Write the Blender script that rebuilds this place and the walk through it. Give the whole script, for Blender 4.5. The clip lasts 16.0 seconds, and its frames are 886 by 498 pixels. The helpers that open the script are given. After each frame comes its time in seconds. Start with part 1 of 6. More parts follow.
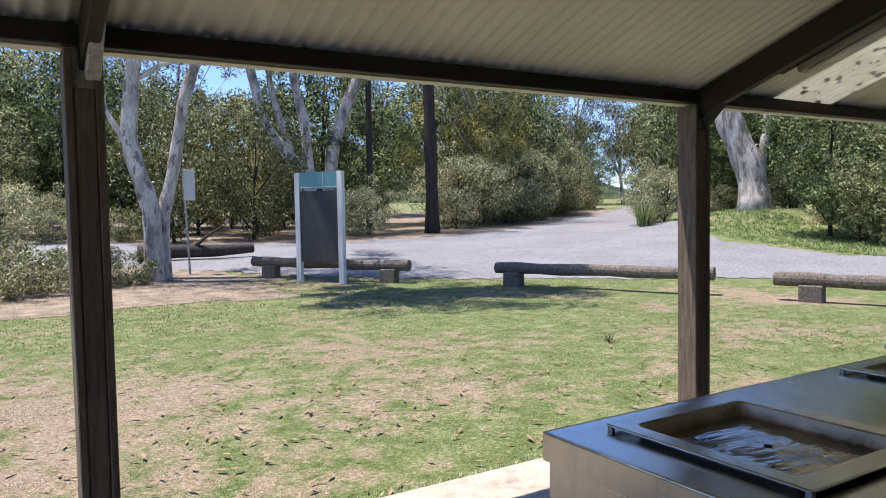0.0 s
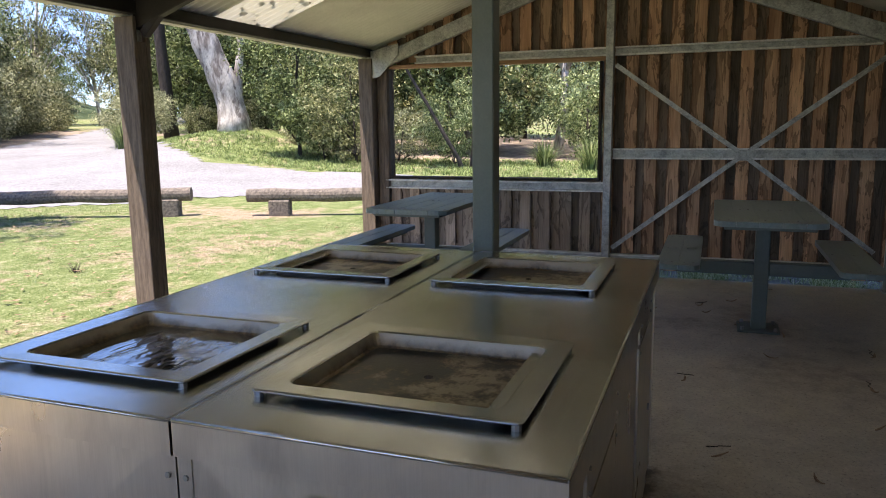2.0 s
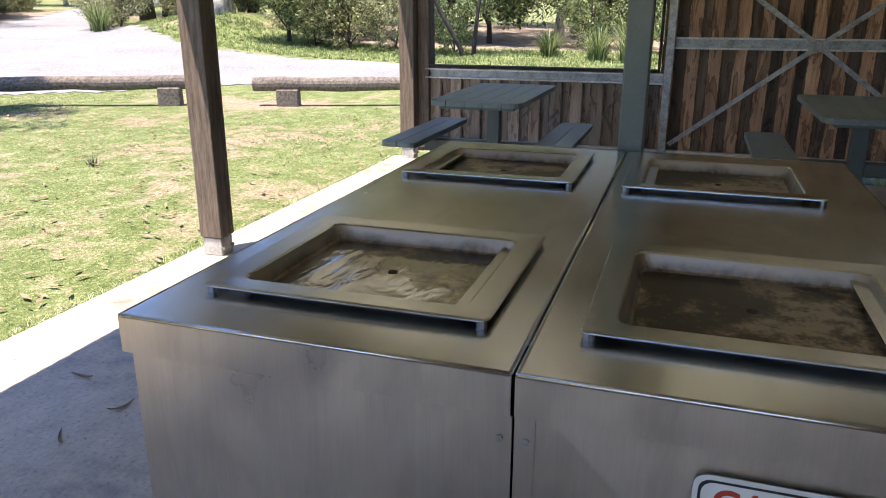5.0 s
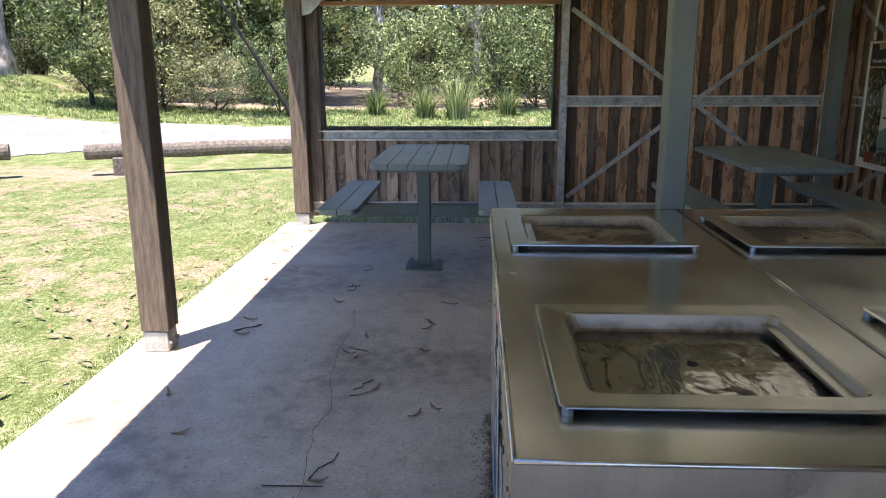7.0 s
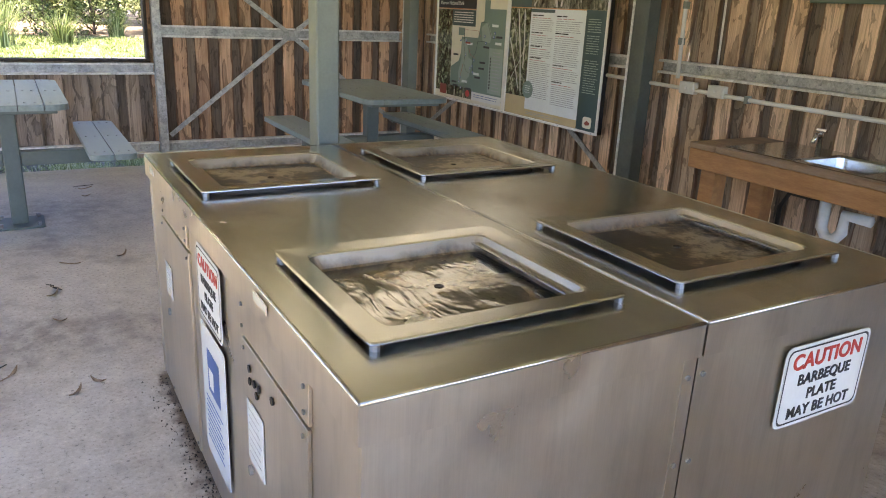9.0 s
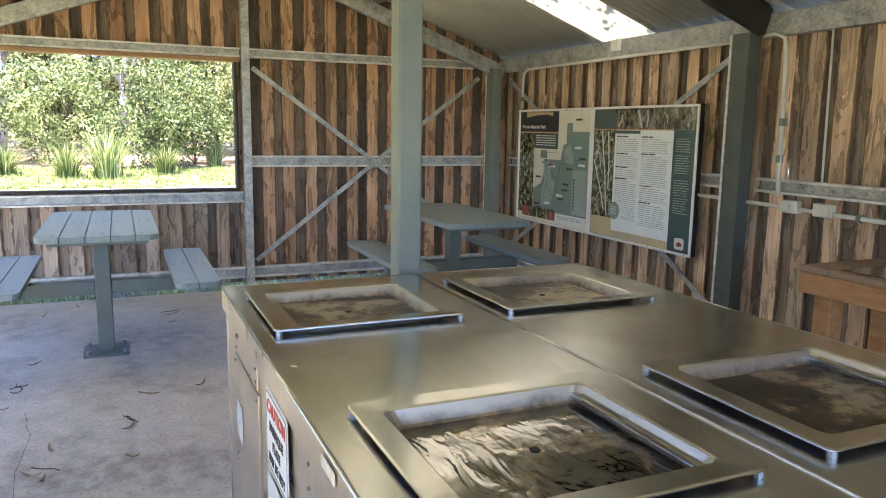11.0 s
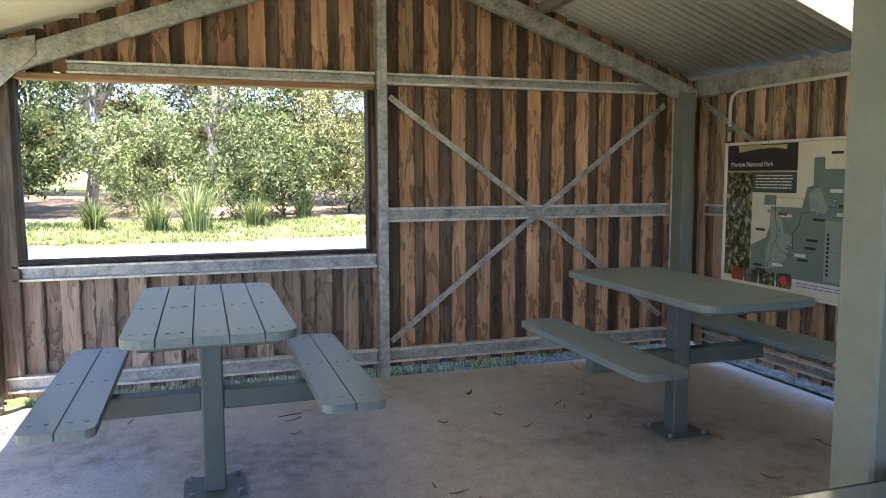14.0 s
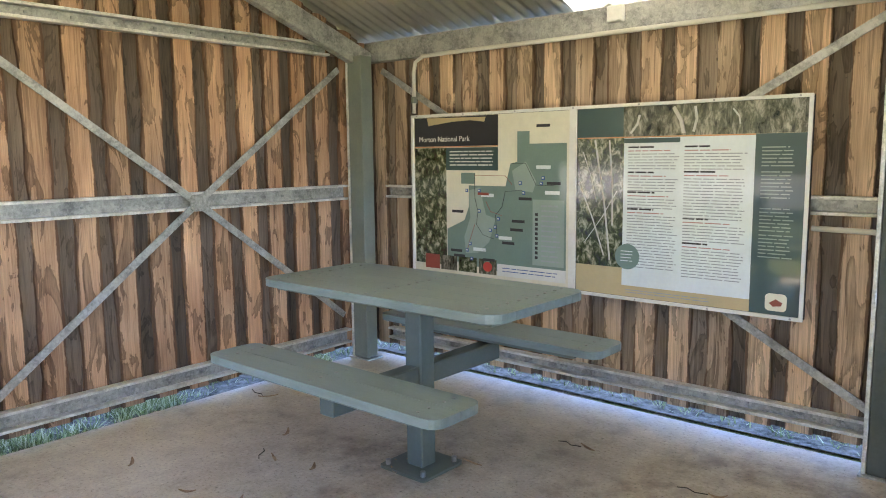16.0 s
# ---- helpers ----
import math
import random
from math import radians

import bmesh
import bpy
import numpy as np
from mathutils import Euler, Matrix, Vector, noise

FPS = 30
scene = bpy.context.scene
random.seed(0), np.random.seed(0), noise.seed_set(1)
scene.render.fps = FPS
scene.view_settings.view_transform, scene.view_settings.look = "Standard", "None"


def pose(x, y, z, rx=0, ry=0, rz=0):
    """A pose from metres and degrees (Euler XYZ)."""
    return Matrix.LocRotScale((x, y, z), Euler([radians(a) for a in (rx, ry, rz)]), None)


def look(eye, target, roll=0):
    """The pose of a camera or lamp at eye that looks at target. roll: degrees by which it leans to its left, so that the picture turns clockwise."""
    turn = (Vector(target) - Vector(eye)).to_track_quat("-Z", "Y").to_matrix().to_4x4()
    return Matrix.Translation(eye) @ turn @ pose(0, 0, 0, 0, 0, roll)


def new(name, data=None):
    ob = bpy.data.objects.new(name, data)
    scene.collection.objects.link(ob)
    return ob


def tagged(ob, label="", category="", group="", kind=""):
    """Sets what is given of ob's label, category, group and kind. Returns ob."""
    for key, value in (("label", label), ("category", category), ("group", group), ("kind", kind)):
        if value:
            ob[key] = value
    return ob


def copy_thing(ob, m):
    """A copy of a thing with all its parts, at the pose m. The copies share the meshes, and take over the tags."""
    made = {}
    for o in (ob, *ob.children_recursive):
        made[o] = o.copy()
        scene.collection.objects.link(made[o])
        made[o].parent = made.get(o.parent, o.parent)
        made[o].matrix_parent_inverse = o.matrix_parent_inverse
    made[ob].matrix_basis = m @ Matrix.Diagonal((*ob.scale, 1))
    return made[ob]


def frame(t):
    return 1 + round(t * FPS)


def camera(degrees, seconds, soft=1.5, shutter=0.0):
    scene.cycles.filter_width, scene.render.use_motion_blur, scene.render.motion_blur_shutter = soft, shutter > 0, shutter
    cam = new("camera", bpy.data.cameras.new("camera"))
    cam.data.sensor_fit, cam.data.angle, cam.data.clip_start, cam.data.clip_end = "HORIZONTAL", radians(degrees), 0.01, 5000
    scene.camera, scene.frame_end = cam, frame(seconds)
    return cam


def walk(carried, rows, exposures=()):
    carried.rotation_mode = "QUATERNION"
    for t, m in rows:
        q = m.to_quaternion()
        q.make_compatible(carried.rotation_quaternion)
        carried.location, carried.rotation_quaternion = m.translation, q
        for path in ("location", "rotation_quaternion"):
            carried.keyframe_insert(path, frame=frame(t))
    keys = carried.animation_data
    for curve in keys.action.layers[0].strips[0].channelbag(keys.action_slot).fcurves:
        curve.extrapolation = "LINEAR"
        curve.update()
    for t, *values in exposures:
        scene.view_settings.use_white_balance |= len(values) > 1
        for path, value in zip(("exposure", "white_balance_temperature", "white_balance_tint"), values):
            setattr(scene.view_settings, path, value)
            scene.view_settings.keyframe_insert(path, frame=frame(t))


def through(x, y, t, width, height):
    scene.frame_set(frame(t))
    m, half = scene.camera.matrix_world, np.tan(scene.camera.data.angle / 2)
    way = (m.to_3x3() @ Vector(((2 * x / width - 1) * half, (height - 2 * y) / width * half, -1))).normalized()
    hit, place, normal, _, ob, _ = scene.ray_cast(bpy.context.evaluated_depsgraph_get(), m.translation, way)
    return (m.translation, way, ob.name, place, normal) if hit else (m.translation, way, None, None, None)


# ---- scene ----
cam = camera(61.9, 16.0, 1.0)
METRES, EYE, TILT, LEAN, TURN = 5.44, 1.34, 0.0, 0.0, -32.5
PATH = [
    (0, (-0.25, -0.065, 1.398), (0.807, 1.629, 1.294), -1.0),
    (0.5, (-0.228, -0.094, 1.401), (1.04, 1.448, 1.283), -1.3),
    (1, (-0.193, -0.146, 1.411), (1.316, 1.16, 1.276), -1.3),
    (1.5, (-0.175, -0.213, 1.398), (1.559, 0.761, 1.186), -1.1),
    (2, (-0.11, -0.257, 1.366), (1.742, 0.422, 1.034), -0.7),
    (2.5, (-0.066, -0.242, 1.355), (1.77, 0.416, 0.91), -1.6),
    (3, (0.01, -0.173, 1.34), (1.797, 0.564, 0.825), -2.2),
    (3.5, (0.033, -0.07, 1.321), (1.778, 0.715, 0.736), -1.7),
    (3.7, (0.0, 0.0, 1.319), (1.733, 0.79, 0.709), -1.3),
    (5.8, (-0.064, 0.803, 1.381), (1.818, 1.169, 0.811), 0.9),
    (6, (-0.096, 0.915, 1.389), (1.801, 1.221, 0.836), 1.0),
    (6.5, (-0.088, 1.115, 1.364), (1.836, 1.344, 0.872), 0.4),
    (7, (0.005, 1.373, 1.357), (1.947, 1.464, 0.887), -0.2),
    (7.5, (0.028, 1.587, 1.374), (1.933, 1.288, 0.842), 0.4),
    (8, (0.049, 1.683, 1.374), (1.754, 0.91, 0.67), 2.3),
    (8.2, (0.057, 1.669, 1.379), (1.705, 0.77, 0.688), 2.8),
    (10.3, (0.097, 1.714, 1.363), (1.78, 0.772, 0.835), 2.2),
    (10.5, (0.14, 1.705, 1.374), (1.875, 0.82, 0.92), 1.6),
    (11, (0.243, 1.614, 1.381), (2.052, 0.823, 1.062), 0.9),
    (11.5, (0.389, 1.551, 1.345), (2.165, 0.693, 1.011), 0.7),
    (12, (0.632, 1.562, 1.348), (2.316, 0.547, 0.977), 1.4),
    (12.5, (0.925, 1.575, 1.335), (2.652, 0.642, 0.95), 0.8),
    (13, (1.296, 1.641, 1.317), (3.179, 1.074, 0.954), -0.7),
    (13.5, (1.606, 1.755, 1.345), (3.541, 1.369, 1.016), -0.7),
    (14, (1.861, 1.757, 1.349), (3.753, 1.141, 1.152), -0.2),
    (14.5, (2.162, 1.723, 1.34), (3.921, 0.777, 1.226), -0.5),
    (15, (2.438, 1.746, 1.351), (3.995, 0.506, 1.158), -0.2),
    (15.5, (2.737, 1.763, 1.341), (4.156, 0.373, 1.104), -0.1),
    (16, (3.028, 1.662, 1.326), (4.319, 0.156, 1.073), -0.6),
]
EXPOSURES = [(0, 1.05, 6500, 17), (1.0, 1.18, 6500, 17), (2.0, 1.73, 7000, 20), (3.0, 2.0, 7100, 21), (3.7, 1.97, 7200, 22), (5.8, 1.8, 6800, 19), (7.0, 1.95, 6750, 19), (7.5, 2.25, 7200, 21), (8.0, 3.1, 8200, 23), (10.3, 3.45, 7150, 20), (12.5, 3.35, 7000, 19), (13.0, 3.25, 6700, 19), (13.5, 2.85, 6800, 21), (14.5, 3.15, 7100, 21), (16.0, 4.05, 7200, 19)]
walk(cam, [(t, look(eye, target, roll)) for t, eye, target, roll in PATH], EXPOSURES)

# ---- world and sun ----
SUN_DIR = Vector((-0.23, 0.17, 0.96)).normalized()
world = bpy.data.worlds.new("sky")
scene.world = world
world.use_nodes = True
_nt = world.node_tree
_sky = _nt.nodes.new("ShaderNodeTexSky")
_sky.sky_type = "NISHITA"
_sky.sun_disc = False
_sky.sun_elevation = math.asin(SUN_DIR.z)
_sky.sun_rotation = math.atan2(SUN_DIR.x, SUN_DIR.y)
_sky.air_density, _sky.dust_density, _sky.ozone_density = 1.0, 0.0, 3.0
_sky.altitude = 3000
_tint = _nt.nodes.new("ShaderNodeMix")
_tint.data_type, _tint.blend_type = "RGBA", "MULTIPLY"
_tint.inputs[0].default_value = 1.0
_tint.inputs[7].default_value = (0.84, 0.92, 1.05, 1)
_nt.links.new(_sky.outputs[0], _tint.inputs[6])
_nt.links.new(_tint.outputs[2], _nt.nodes["Background"].inputs[0])
_nt.nodes["Background"].inputs[1].default_value = 0.13
_l = bpy.data.lights.new("sun", "SUN")
_l.energy, _l.angle, _l.color = 4.2, radians(0.5), (1.0, 0.95, 0.87)
sun = new("sun", _l)
sun.matrix_world = look(SUN_DIR * 30, (0, 0, 0))


# ---- materials ----
class Nodes:
    """Short ways to wire one node material."""

    def __init__(self, name):
        self.mat = bpy.data.materials.new(name)
        self.mat.use_nodes = True
        self.t = self.mat.node_tree
        self.bsdf = self.t.nodes["Principled BSDF"]
        self.out = self.t.nodes["Material Output"]

    def add(self, kind, **inputs):
        n = self.t.nodes.new(kind)
        for k, v in inputs.items():
            self.put(n, k, v)
        return n

    def put(self, n, k, v):
        k = int(k[1:]) if k[0] == "i" and k[1:].isdigit() else k
        if isinstance(v, bpy.types.NodeSocket):
            self.t.links.new(v, n.inputs[k])
        else:
            n.inputs[k].default_value = v

    def coords(self, scale=(1, 1, 1), vary=False):
        c = self.add("ShaderNodeTexCoord").outputs["Object"]
        m = self.add("ShaderNodeMapping", i0=c, Scale=scale)
        if vary:
            r = self.add("ShaderNodeObjectInfo").outputs["Random"]
            s = self.add("ShaderNodeVectorMath", i0=(37.0, 71.0, 53.0), i3=r)
            s.operation = "SCALE"
            s.inputs["Scale"].default_value = 1.0
            self.t.links.new(r, s.inputs["Scale"])
            self.t.links.new(s.outputs[0], m.inputs["Location"])
        return m.outputs[0]

    def noise(self, vec, scale, detail=4, rough=0.55, distort=0.0):
        return self.add("ShaderNodeTexNoise", Vector=vec, Scale=scale, Detail=detail, Roughness=rough, Distortion=distort).outputs["Fac"]

    def ramp(self, fac, *stops):
        n = self.add("ShaderNodeValToRGB", Fac=fac)
        e = n.color_ramp.elements
        while len(e) < len(stops):
            e.new(0.5)
        for s, (p, c) in zip(e, stops):
            s.position = p
            s.color = (*c, 1) if len(c) == 3 else c
        return n.outputs[0]

    def mix(self, fac, a, b, how="MIX"):
        n = self.add("ShaderNodeMix")
        n.data_type, n.blend_type = "RGBA", how
        for i, v in ((0, fac), (6, a), (7, b)):
            if isinstance(v, bpy.types.NodeSocket):
                self.t.links.new(v, n.inputs[i])
            else:
                n.inputs[i].default_value = v if i == 0 else ((*v, 1) if len(v) == 3 else v)
        return n.outputs[2]

    def math(self, how, a, b=0.0):
        n = self.add("ShaderNodeMath", i0=a, i1=b)
        n.operation = how
        return n.outputs[0]

    def bump(self, height, strength=0.3, distance=0.01):
        n = self.add("ShaderNodeBump", Height=height, Strength=strength, Distance=distance)
        self.put(self.bsdf, "Normal", n.outputs[0])

    def finish(self, color=None, rough=None, metal=None, spec=None):
        for k, v in (("Base Color", color), ("Roughness", rough), ("Metallic", metal), ("Specular IOR Level", spec)):
            if v is not None:
                self.put(self.bsdf, k, (*v, 1) if isinstance(v, tuple) and len(v) == 3 else v)
        return self.mat


def g(v):
    return (v, v, v)


def mottled(name, c1, c2, scale=8, rough=(0.6, 0.8), metal=0.0, bump=0.15, stretch=(1, 1, 1), fine=60, spec=0.5, vary=False, distance=0.004):
    """A surface of two mixed tones with large stains, fine grain and relief."""
    n = Nodes(name)
    co = n.coords(stretch, vary)
    a = n.noise(co, scale, 5, 0.6)
    b = n.noise(co, fine, 3, 0.6)
    f = n.math("ADD", n.math("MULTIPLY", a, 0.7), n.math("MULTIPLY", b, 0.3))
    col = n.ramp(f, (0.35, c1), (0.65, c2))
    r = n.ramp(a, (0.3, g(rough[0])), (0.7, g(rough[1])))
    n.bump(b, bump, distance)
    return n.finish(col, r, metal, spec)


def board_wood(name, low, high, streak, rim=0.045, stain=0.45):
    """Sawn waney board: fine upright grain, dark bark along both edges, water stains with hard outlines."""
    n = Nodes(name)
    raw = n.coords()
    x = n.add("ShaderNodeSeparateXYZ", i0=raw).outputs[0]
    fine = n.noise(n.coords((150, 60, 2.5), True), 1.5, 4, 0.7)
    grain = n.noise(n.coords((42, 20, 0.9), True), 1.0, 5, 0.62, 0.3)
    slow = n.noise(n.coords((6, 6, 1.5), True), 1.0, 3, 0.55)
    blot = n.noise(n.coords((11, 8, 2.6), True), 1.0, 5, 0.55, 1.4)
    rnd = n.add("ShaderNodeObjectInfo").outputs["Random"]
    col = n.ramp(n.math("ADD", n.math("MULTIPLY", slow, 0.6), n.math("MULTIPLY", grain, 0.4)), (0.38, low), (0.62, high))
    col = n.mix(n.ramp(grain, (0.57, g(0)), (0.64, g(0.5)), (0.72, g(0.15)), (0.80, g(0.5))), col, (*streak, 1))
    col = n.mix(1.0, col, n.ramp(fine, (0.35, g(0.74)), (0.62, g(1.12))), "MULTIPLY")
    wet = n.ramp(blot, (0.535, g(1)), (0.55, g(stain * 0.75)), (0.585, g(stain)), (0.70, g(stain * 1.5)))
    col = n.mix(0.9, col, wet, "MULTIPLY")
    col = n.mix(1.0, col, n.ramp(rnd, (0.0, (0.60, 0.58, 0.57)), (0.45, (0.92, 0.86, 0.82)), (1.0, (1.22, 1.12, 1.03))), "MULTIPLY")
    edge = n.math("ADD", n.math("ABSOLUTE", x), n.math("MULTIPLY", n.noise(n.coords((4, 4, 7), True), 1.0, 4, 0.7), 0.028))
    col = n.mix(n.ramp(n.math("MULTIPLY", edge, 10.0), ((rim + 0.014) * 10, g(0)), ((rim + 0.018) * 10, g(0.85))), col, (*streak, 1))
    n.bump(n.math("ADD", n.math("MULTIPLY", fine, 0.5), grain), 0.6, 0.006)
    return n.finish(col, 0.8, 0, 0.25)


M_BOARD = board_wood("sawn_board", (0.37, 0.22, 0.14), (0.68, 0.455, 0.295), (0.10, 0.052, 0.032), 0.047, 0.5)
M_BOARD_PALE = board_wood("pale_sawn_board", (0.46, 0.33, 0.23), (0.82, 0.64, 0.46), (0.12, 0.07, 0.045), 0.047, 0.6)
# The two _BACK boards: greyer, with the shade between front boards in their colour.
M_BOARD_BACK = board_wood("grey_brown_board_lap_shade", (0.115, 0.09, 0.07), (0.21, 0.17, 0.135), (0.045, 0.032, 0.024), 0.06, 0.7)
M_BOARD_GREY = board_wood("grey_board", (0.28, 0.225, 0.175), (0.50, 0.42, 0.345), (0.09, 0.068, 0.052), 0.047, 0.6)
M_BOARD_GREY_BACK = board_wood("grey_board_lap_shade", (0.18, 0.145, 0.115), (0.32, 0.27, 0.22), (0.05, 0.038, 0.03), 0.06, 0.6)
M_POST = mottled("weathered_post_timber", (0.07, 0.05, 0.035), (0.20, 0.155, 0.115), 4, (0.7, 0.85), 0, 0.5, (12, 12, 1.2), 20)
M_LINTEL = mottled("raw_timber_lintel", (0.24, 0.12, 0.06), (0.42, 0.27, 0.16), 3, (0.7, 0.85), 0, 0.4, (3, 1, 12), 18)


def galv_mat(name, dark, light, metal):
    """Hot-dip zinc: dull crystals, speckles and pale bloom."""
    n = Nodes(name)
    co = n.coords((1, 1, 1), True)
    v = n.add("ShaderNodeTexVoronoi", Vector=co, Scale=75.0).outputs["Color"]
    v = n.add("ShaderNodeSeparateXYZ", i0=v).outputs[0]
    a = n.noise(co, 10, 5, 0.65)
    b = n.noise(co, 120, 3, 0.7)
    f = n.math("ADD", n.math("MULTIPLY", v, 0.10), n.math("ADD", n.math("MULTIPLY", a, 0.68), n.math("MULTIPLY", b, 0.22)))
    col = n.ramp(f, (0.34, dark), (0.60, light))
    n.bump(b, 0.15, 0.001)
    return n.finish(col, n.ramp(a, (0.3, g(0.36)), (0.7, g(0.62))), metal, 0.5)


M_GALV = galv_mat("galvanised_steel", (0.18, 0.185, 0.18), (0.50, 0.50, 0.47), 0.45)
M_GIRT = galv_mat("bright_galvanised_steel", (0.36, 0.36, 0.33), (0.74, 0.73, 0.68), 0.3)
M_GREENSTEEL = mottled("painted_green_steel", (0.15, 0.175, 0.15), (0.20, 0.225, 0.19), 6, (0.42, 0.6), 0.0, 0.08, (1, 1, 1), 90)
M_DARKGREEN = mottled("dark_green_coated_steel", (0.05, 0.06, 0.052), (0.085, 0.10, 0.085), 6, (0.45, 0.6), 0.0, 0.06)
M_PURLIN = mottled("dusty_brown_purlin", (0.17, 0.145, 0.11), (0.27, 0.235, 0.185), 5, (0.6, 0.8), 0.0, 0.1)
M_DARKSTEEL = mottled("brown_coated_steel", (0.018, 0.015, 0.013), (0.032, 0.027, 0.023), 5, (0.5, 0.7), 0.0, 0.06, spec=0.3)
M_SHEET = mottled("cream_coated_sheet", (0.56, 0.54, 0.46), (0.66, 0.64, 0.55), 3, (0.5, 0.65), 0.0, 0.03, (1, 1, 1), 40)
M_TABLE = mottled("green_painted_planks", (0.15, 0.195, 0.182), (0.215, 0.265, 0.25), 4, (0.30, 0.42), 0.0, 0.04, (1.5, 10, 10), 40, vary=True)
M_TABLELEG = mottled("green_painted_pedestal", (0.09, 0.115, 0.10), (0.12, 0.145, 0.125), 6, (0.4, 0.55), 0.0, 0.06)
M_LOG = mottled("weathered_log", (0.045, 0.037, 0.03), (0.22, 0.185, 0.15), 3, (0.8, 0.95), 0, 0.6, (1.2, 9, 9), 14, distance=0.01)
M_BOLT = mottled("zinc_bolt", (0.25, 0.26, 0.26), (0.4, 0.4, 0.4), 30, (0.35, 0.5), 0.8, 0.05)
M_WHITE = mottled("white_paint", (0.62, 0.62, 0.58), (0.74, 0.74, 0.70), 6, (0.5, 0.65), 0, 0.04)
M_PVC = mottled("cream_conduit", (0.55, 0.53, 0.47), (0.66, 0.64, 0.57), 6, (0.4, 0.55), 0, 0.04)


def steel_mat(name, c1, c2, r1, r2, along="x"):
    """Brushed stainless steel with smears."""
    n = Nodes(name)
    st = {"x": (0.8, 60, 60), "y": (60, 0.8, 60), "z": (60, 60, 0.8)}[along]
    br = n.noise(n.coords(st), 6, 3, 0.6)
    sm = n.noise(n.coords((1, 1, 1)), 3.4, 6, 0.6, 0.5)
    sp = n.noise(n.coords((1, 1, 1)), 45, 2, 0.5)
    col = n.ramp(n.math("ADD", n.math("MULTIPLY", sm, 0.75), n.math("MULTIPLY", br, 0.25)), (0.3, c1), (0.7, c2))
    rr = n.ramp(n.math("ADD", n.math("MULTIPLY", sm, 0.9), n.math("MULTIPLY", sp, 0.1)), (0.25, g(r1)), (0.75, g(r2)))
    stain = n.noise(n.coords(tuple(v ** 0.4 for v in st)), 3.0, 5, 0.65, 0.8)
    col = n.mix(1.0, col, n.ramp(stain, (0.34, g(0.90)), (0.50, g(1.0)), (0.62, g(1.03))), "MULTIPLY")
    dents = n.noise(n.coords((1, 1, 1)), 5.0, 3, 0.5)
    n.bump(n.math("ADD", n.math("MULTIPLY", dents, 1.0), n.math("MULTIPLY", br, 0.03)), 0.22, 0.004)
    return n.finish(col, rr, 1.0)


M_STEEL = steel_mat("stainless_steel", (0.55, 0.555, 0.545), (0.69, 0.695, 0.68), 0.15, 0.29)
# Side steel is M_STEEL browned: the floor's reflected tone put into its base colour.
M_STEEL_SIDE_TINT = steel_mat("stainless_side_reflection_tint", (0.50, 0.44, 0.365), (0.66, 0.60, 0.52), 0.22, 0.44, "z")


def basin_mat():
    """Steel basin wall with burnt fat creeping up from its foot."""
    n = Nodes("greasy_basin_wall")
    co = n.coords((1, 1, 1), True)
    z = n.add("ShaderNodeSeparateXYZ", i0=n.coords()).outputs[2]
    a = n.noise(co, 9, 6, 0.65)
    b = n.noise(co, 60, 3, 0.6)
    line = n.math("ADD", n.math("MULTIPLY", z, 26.0), n.math("MULTIPLY", a, 1.5))
    clean = n.ramp(line, (0.15, g(0)), (0.85, g(1)))
    fat = n.ramp(b, (0.35, (0.03, 0.018, 0.01)), (0.65, (0.26, 0.17, 0.09)))
    col = n.mix(clean, fat, (0.50, 0.465, 0.395, 1))
    n.bump(b, 0.12, 0.002)
    return n.finish(col, n.ramp(clean, (0, g(0.45)), (1, g(0.36))), n.ramp(clean, (0, g(0.3)), (1, g(0.95))))


M_GRIME = basin_mat()


def plate_mat(name, greasy):
    """Cooking surface: wet rippled fat, or a dry scorched crust."""
    n = Nodes(name)
    co = n.coords((1, 1, 1), True)
    a = n.noise(co, 5.5, 6, 0.62, 0.6)
    b = n.noise(co, 26, 4, 0.6)
    d = n.noise(co, 110, 3, 0.7)
    f = n.math("ADD", n.math("MULTIPLY", a, 0.62), n.math("ADD", n.math("MULTIPLY", b, 0.26), n.math("MULTIPLY", d, 0.12)))
    if greasy:
        col = n.ramp(f, (0.47, (0.006, 0.005, 0.004)), (0.51, (0.025, 0.016, 0.01)), (0.55, (0.11, 0.075, 0.045)), (0.62, (0.32, 0.26, 0.18)))
        waves = n.noise(n.coords((0.8, 2.0, 1), True), 8, 3, 0.5, 0.5)
        n.bump(n.math("ADD", n.math("MULTIPLY", waves, 0.9), n.math("MULTIPLY", b, 0.08)), 0.42, 0.012)
        n.put(n.bsdf, "Coat Normal", n.bsdf.inputs["Normal"].links[0].from_socket)
        n.put(n.bsdf, "Coat Weight", 1.0)
        n.put(n.bsdf, "Coat Roughness", 0.06)
        n.put(n.bsdf, "Coat IOR", 2.1)
        return n.finish(col, n.ramp(a, (0.44, g(0.05)), (0.62, g(0.34))), n.ramp(f, (0.45, g(0.2)), (0.6, g(0.9))))
    col = n.ramp(f, (0.44, (0.012, 0.010, 0.009)), (0.475, (0.035, 0.028, 0.022)), (0.51, (0.15, 0.115, 0.08)), (0.56, (0.42, 0.36, 0.27)))
    n.bump(n.math("ADD", n.math("MULTIPLY", b, 0.6), n.math("MULTIPLY", d, 0.4)), 0.35, 0.003)
    return n.finish(col, n.ramp(f, (0.42, g(0.28)), (0.6, g(0.48))), n.ramp(f, (0.45, g(0.1)), (0.6, g(0.8))))


M_PLATE = plate_mat("greasy_hotplate", True)
M_PLATE_DRY = plate_mat("scorched_hotplate", False)


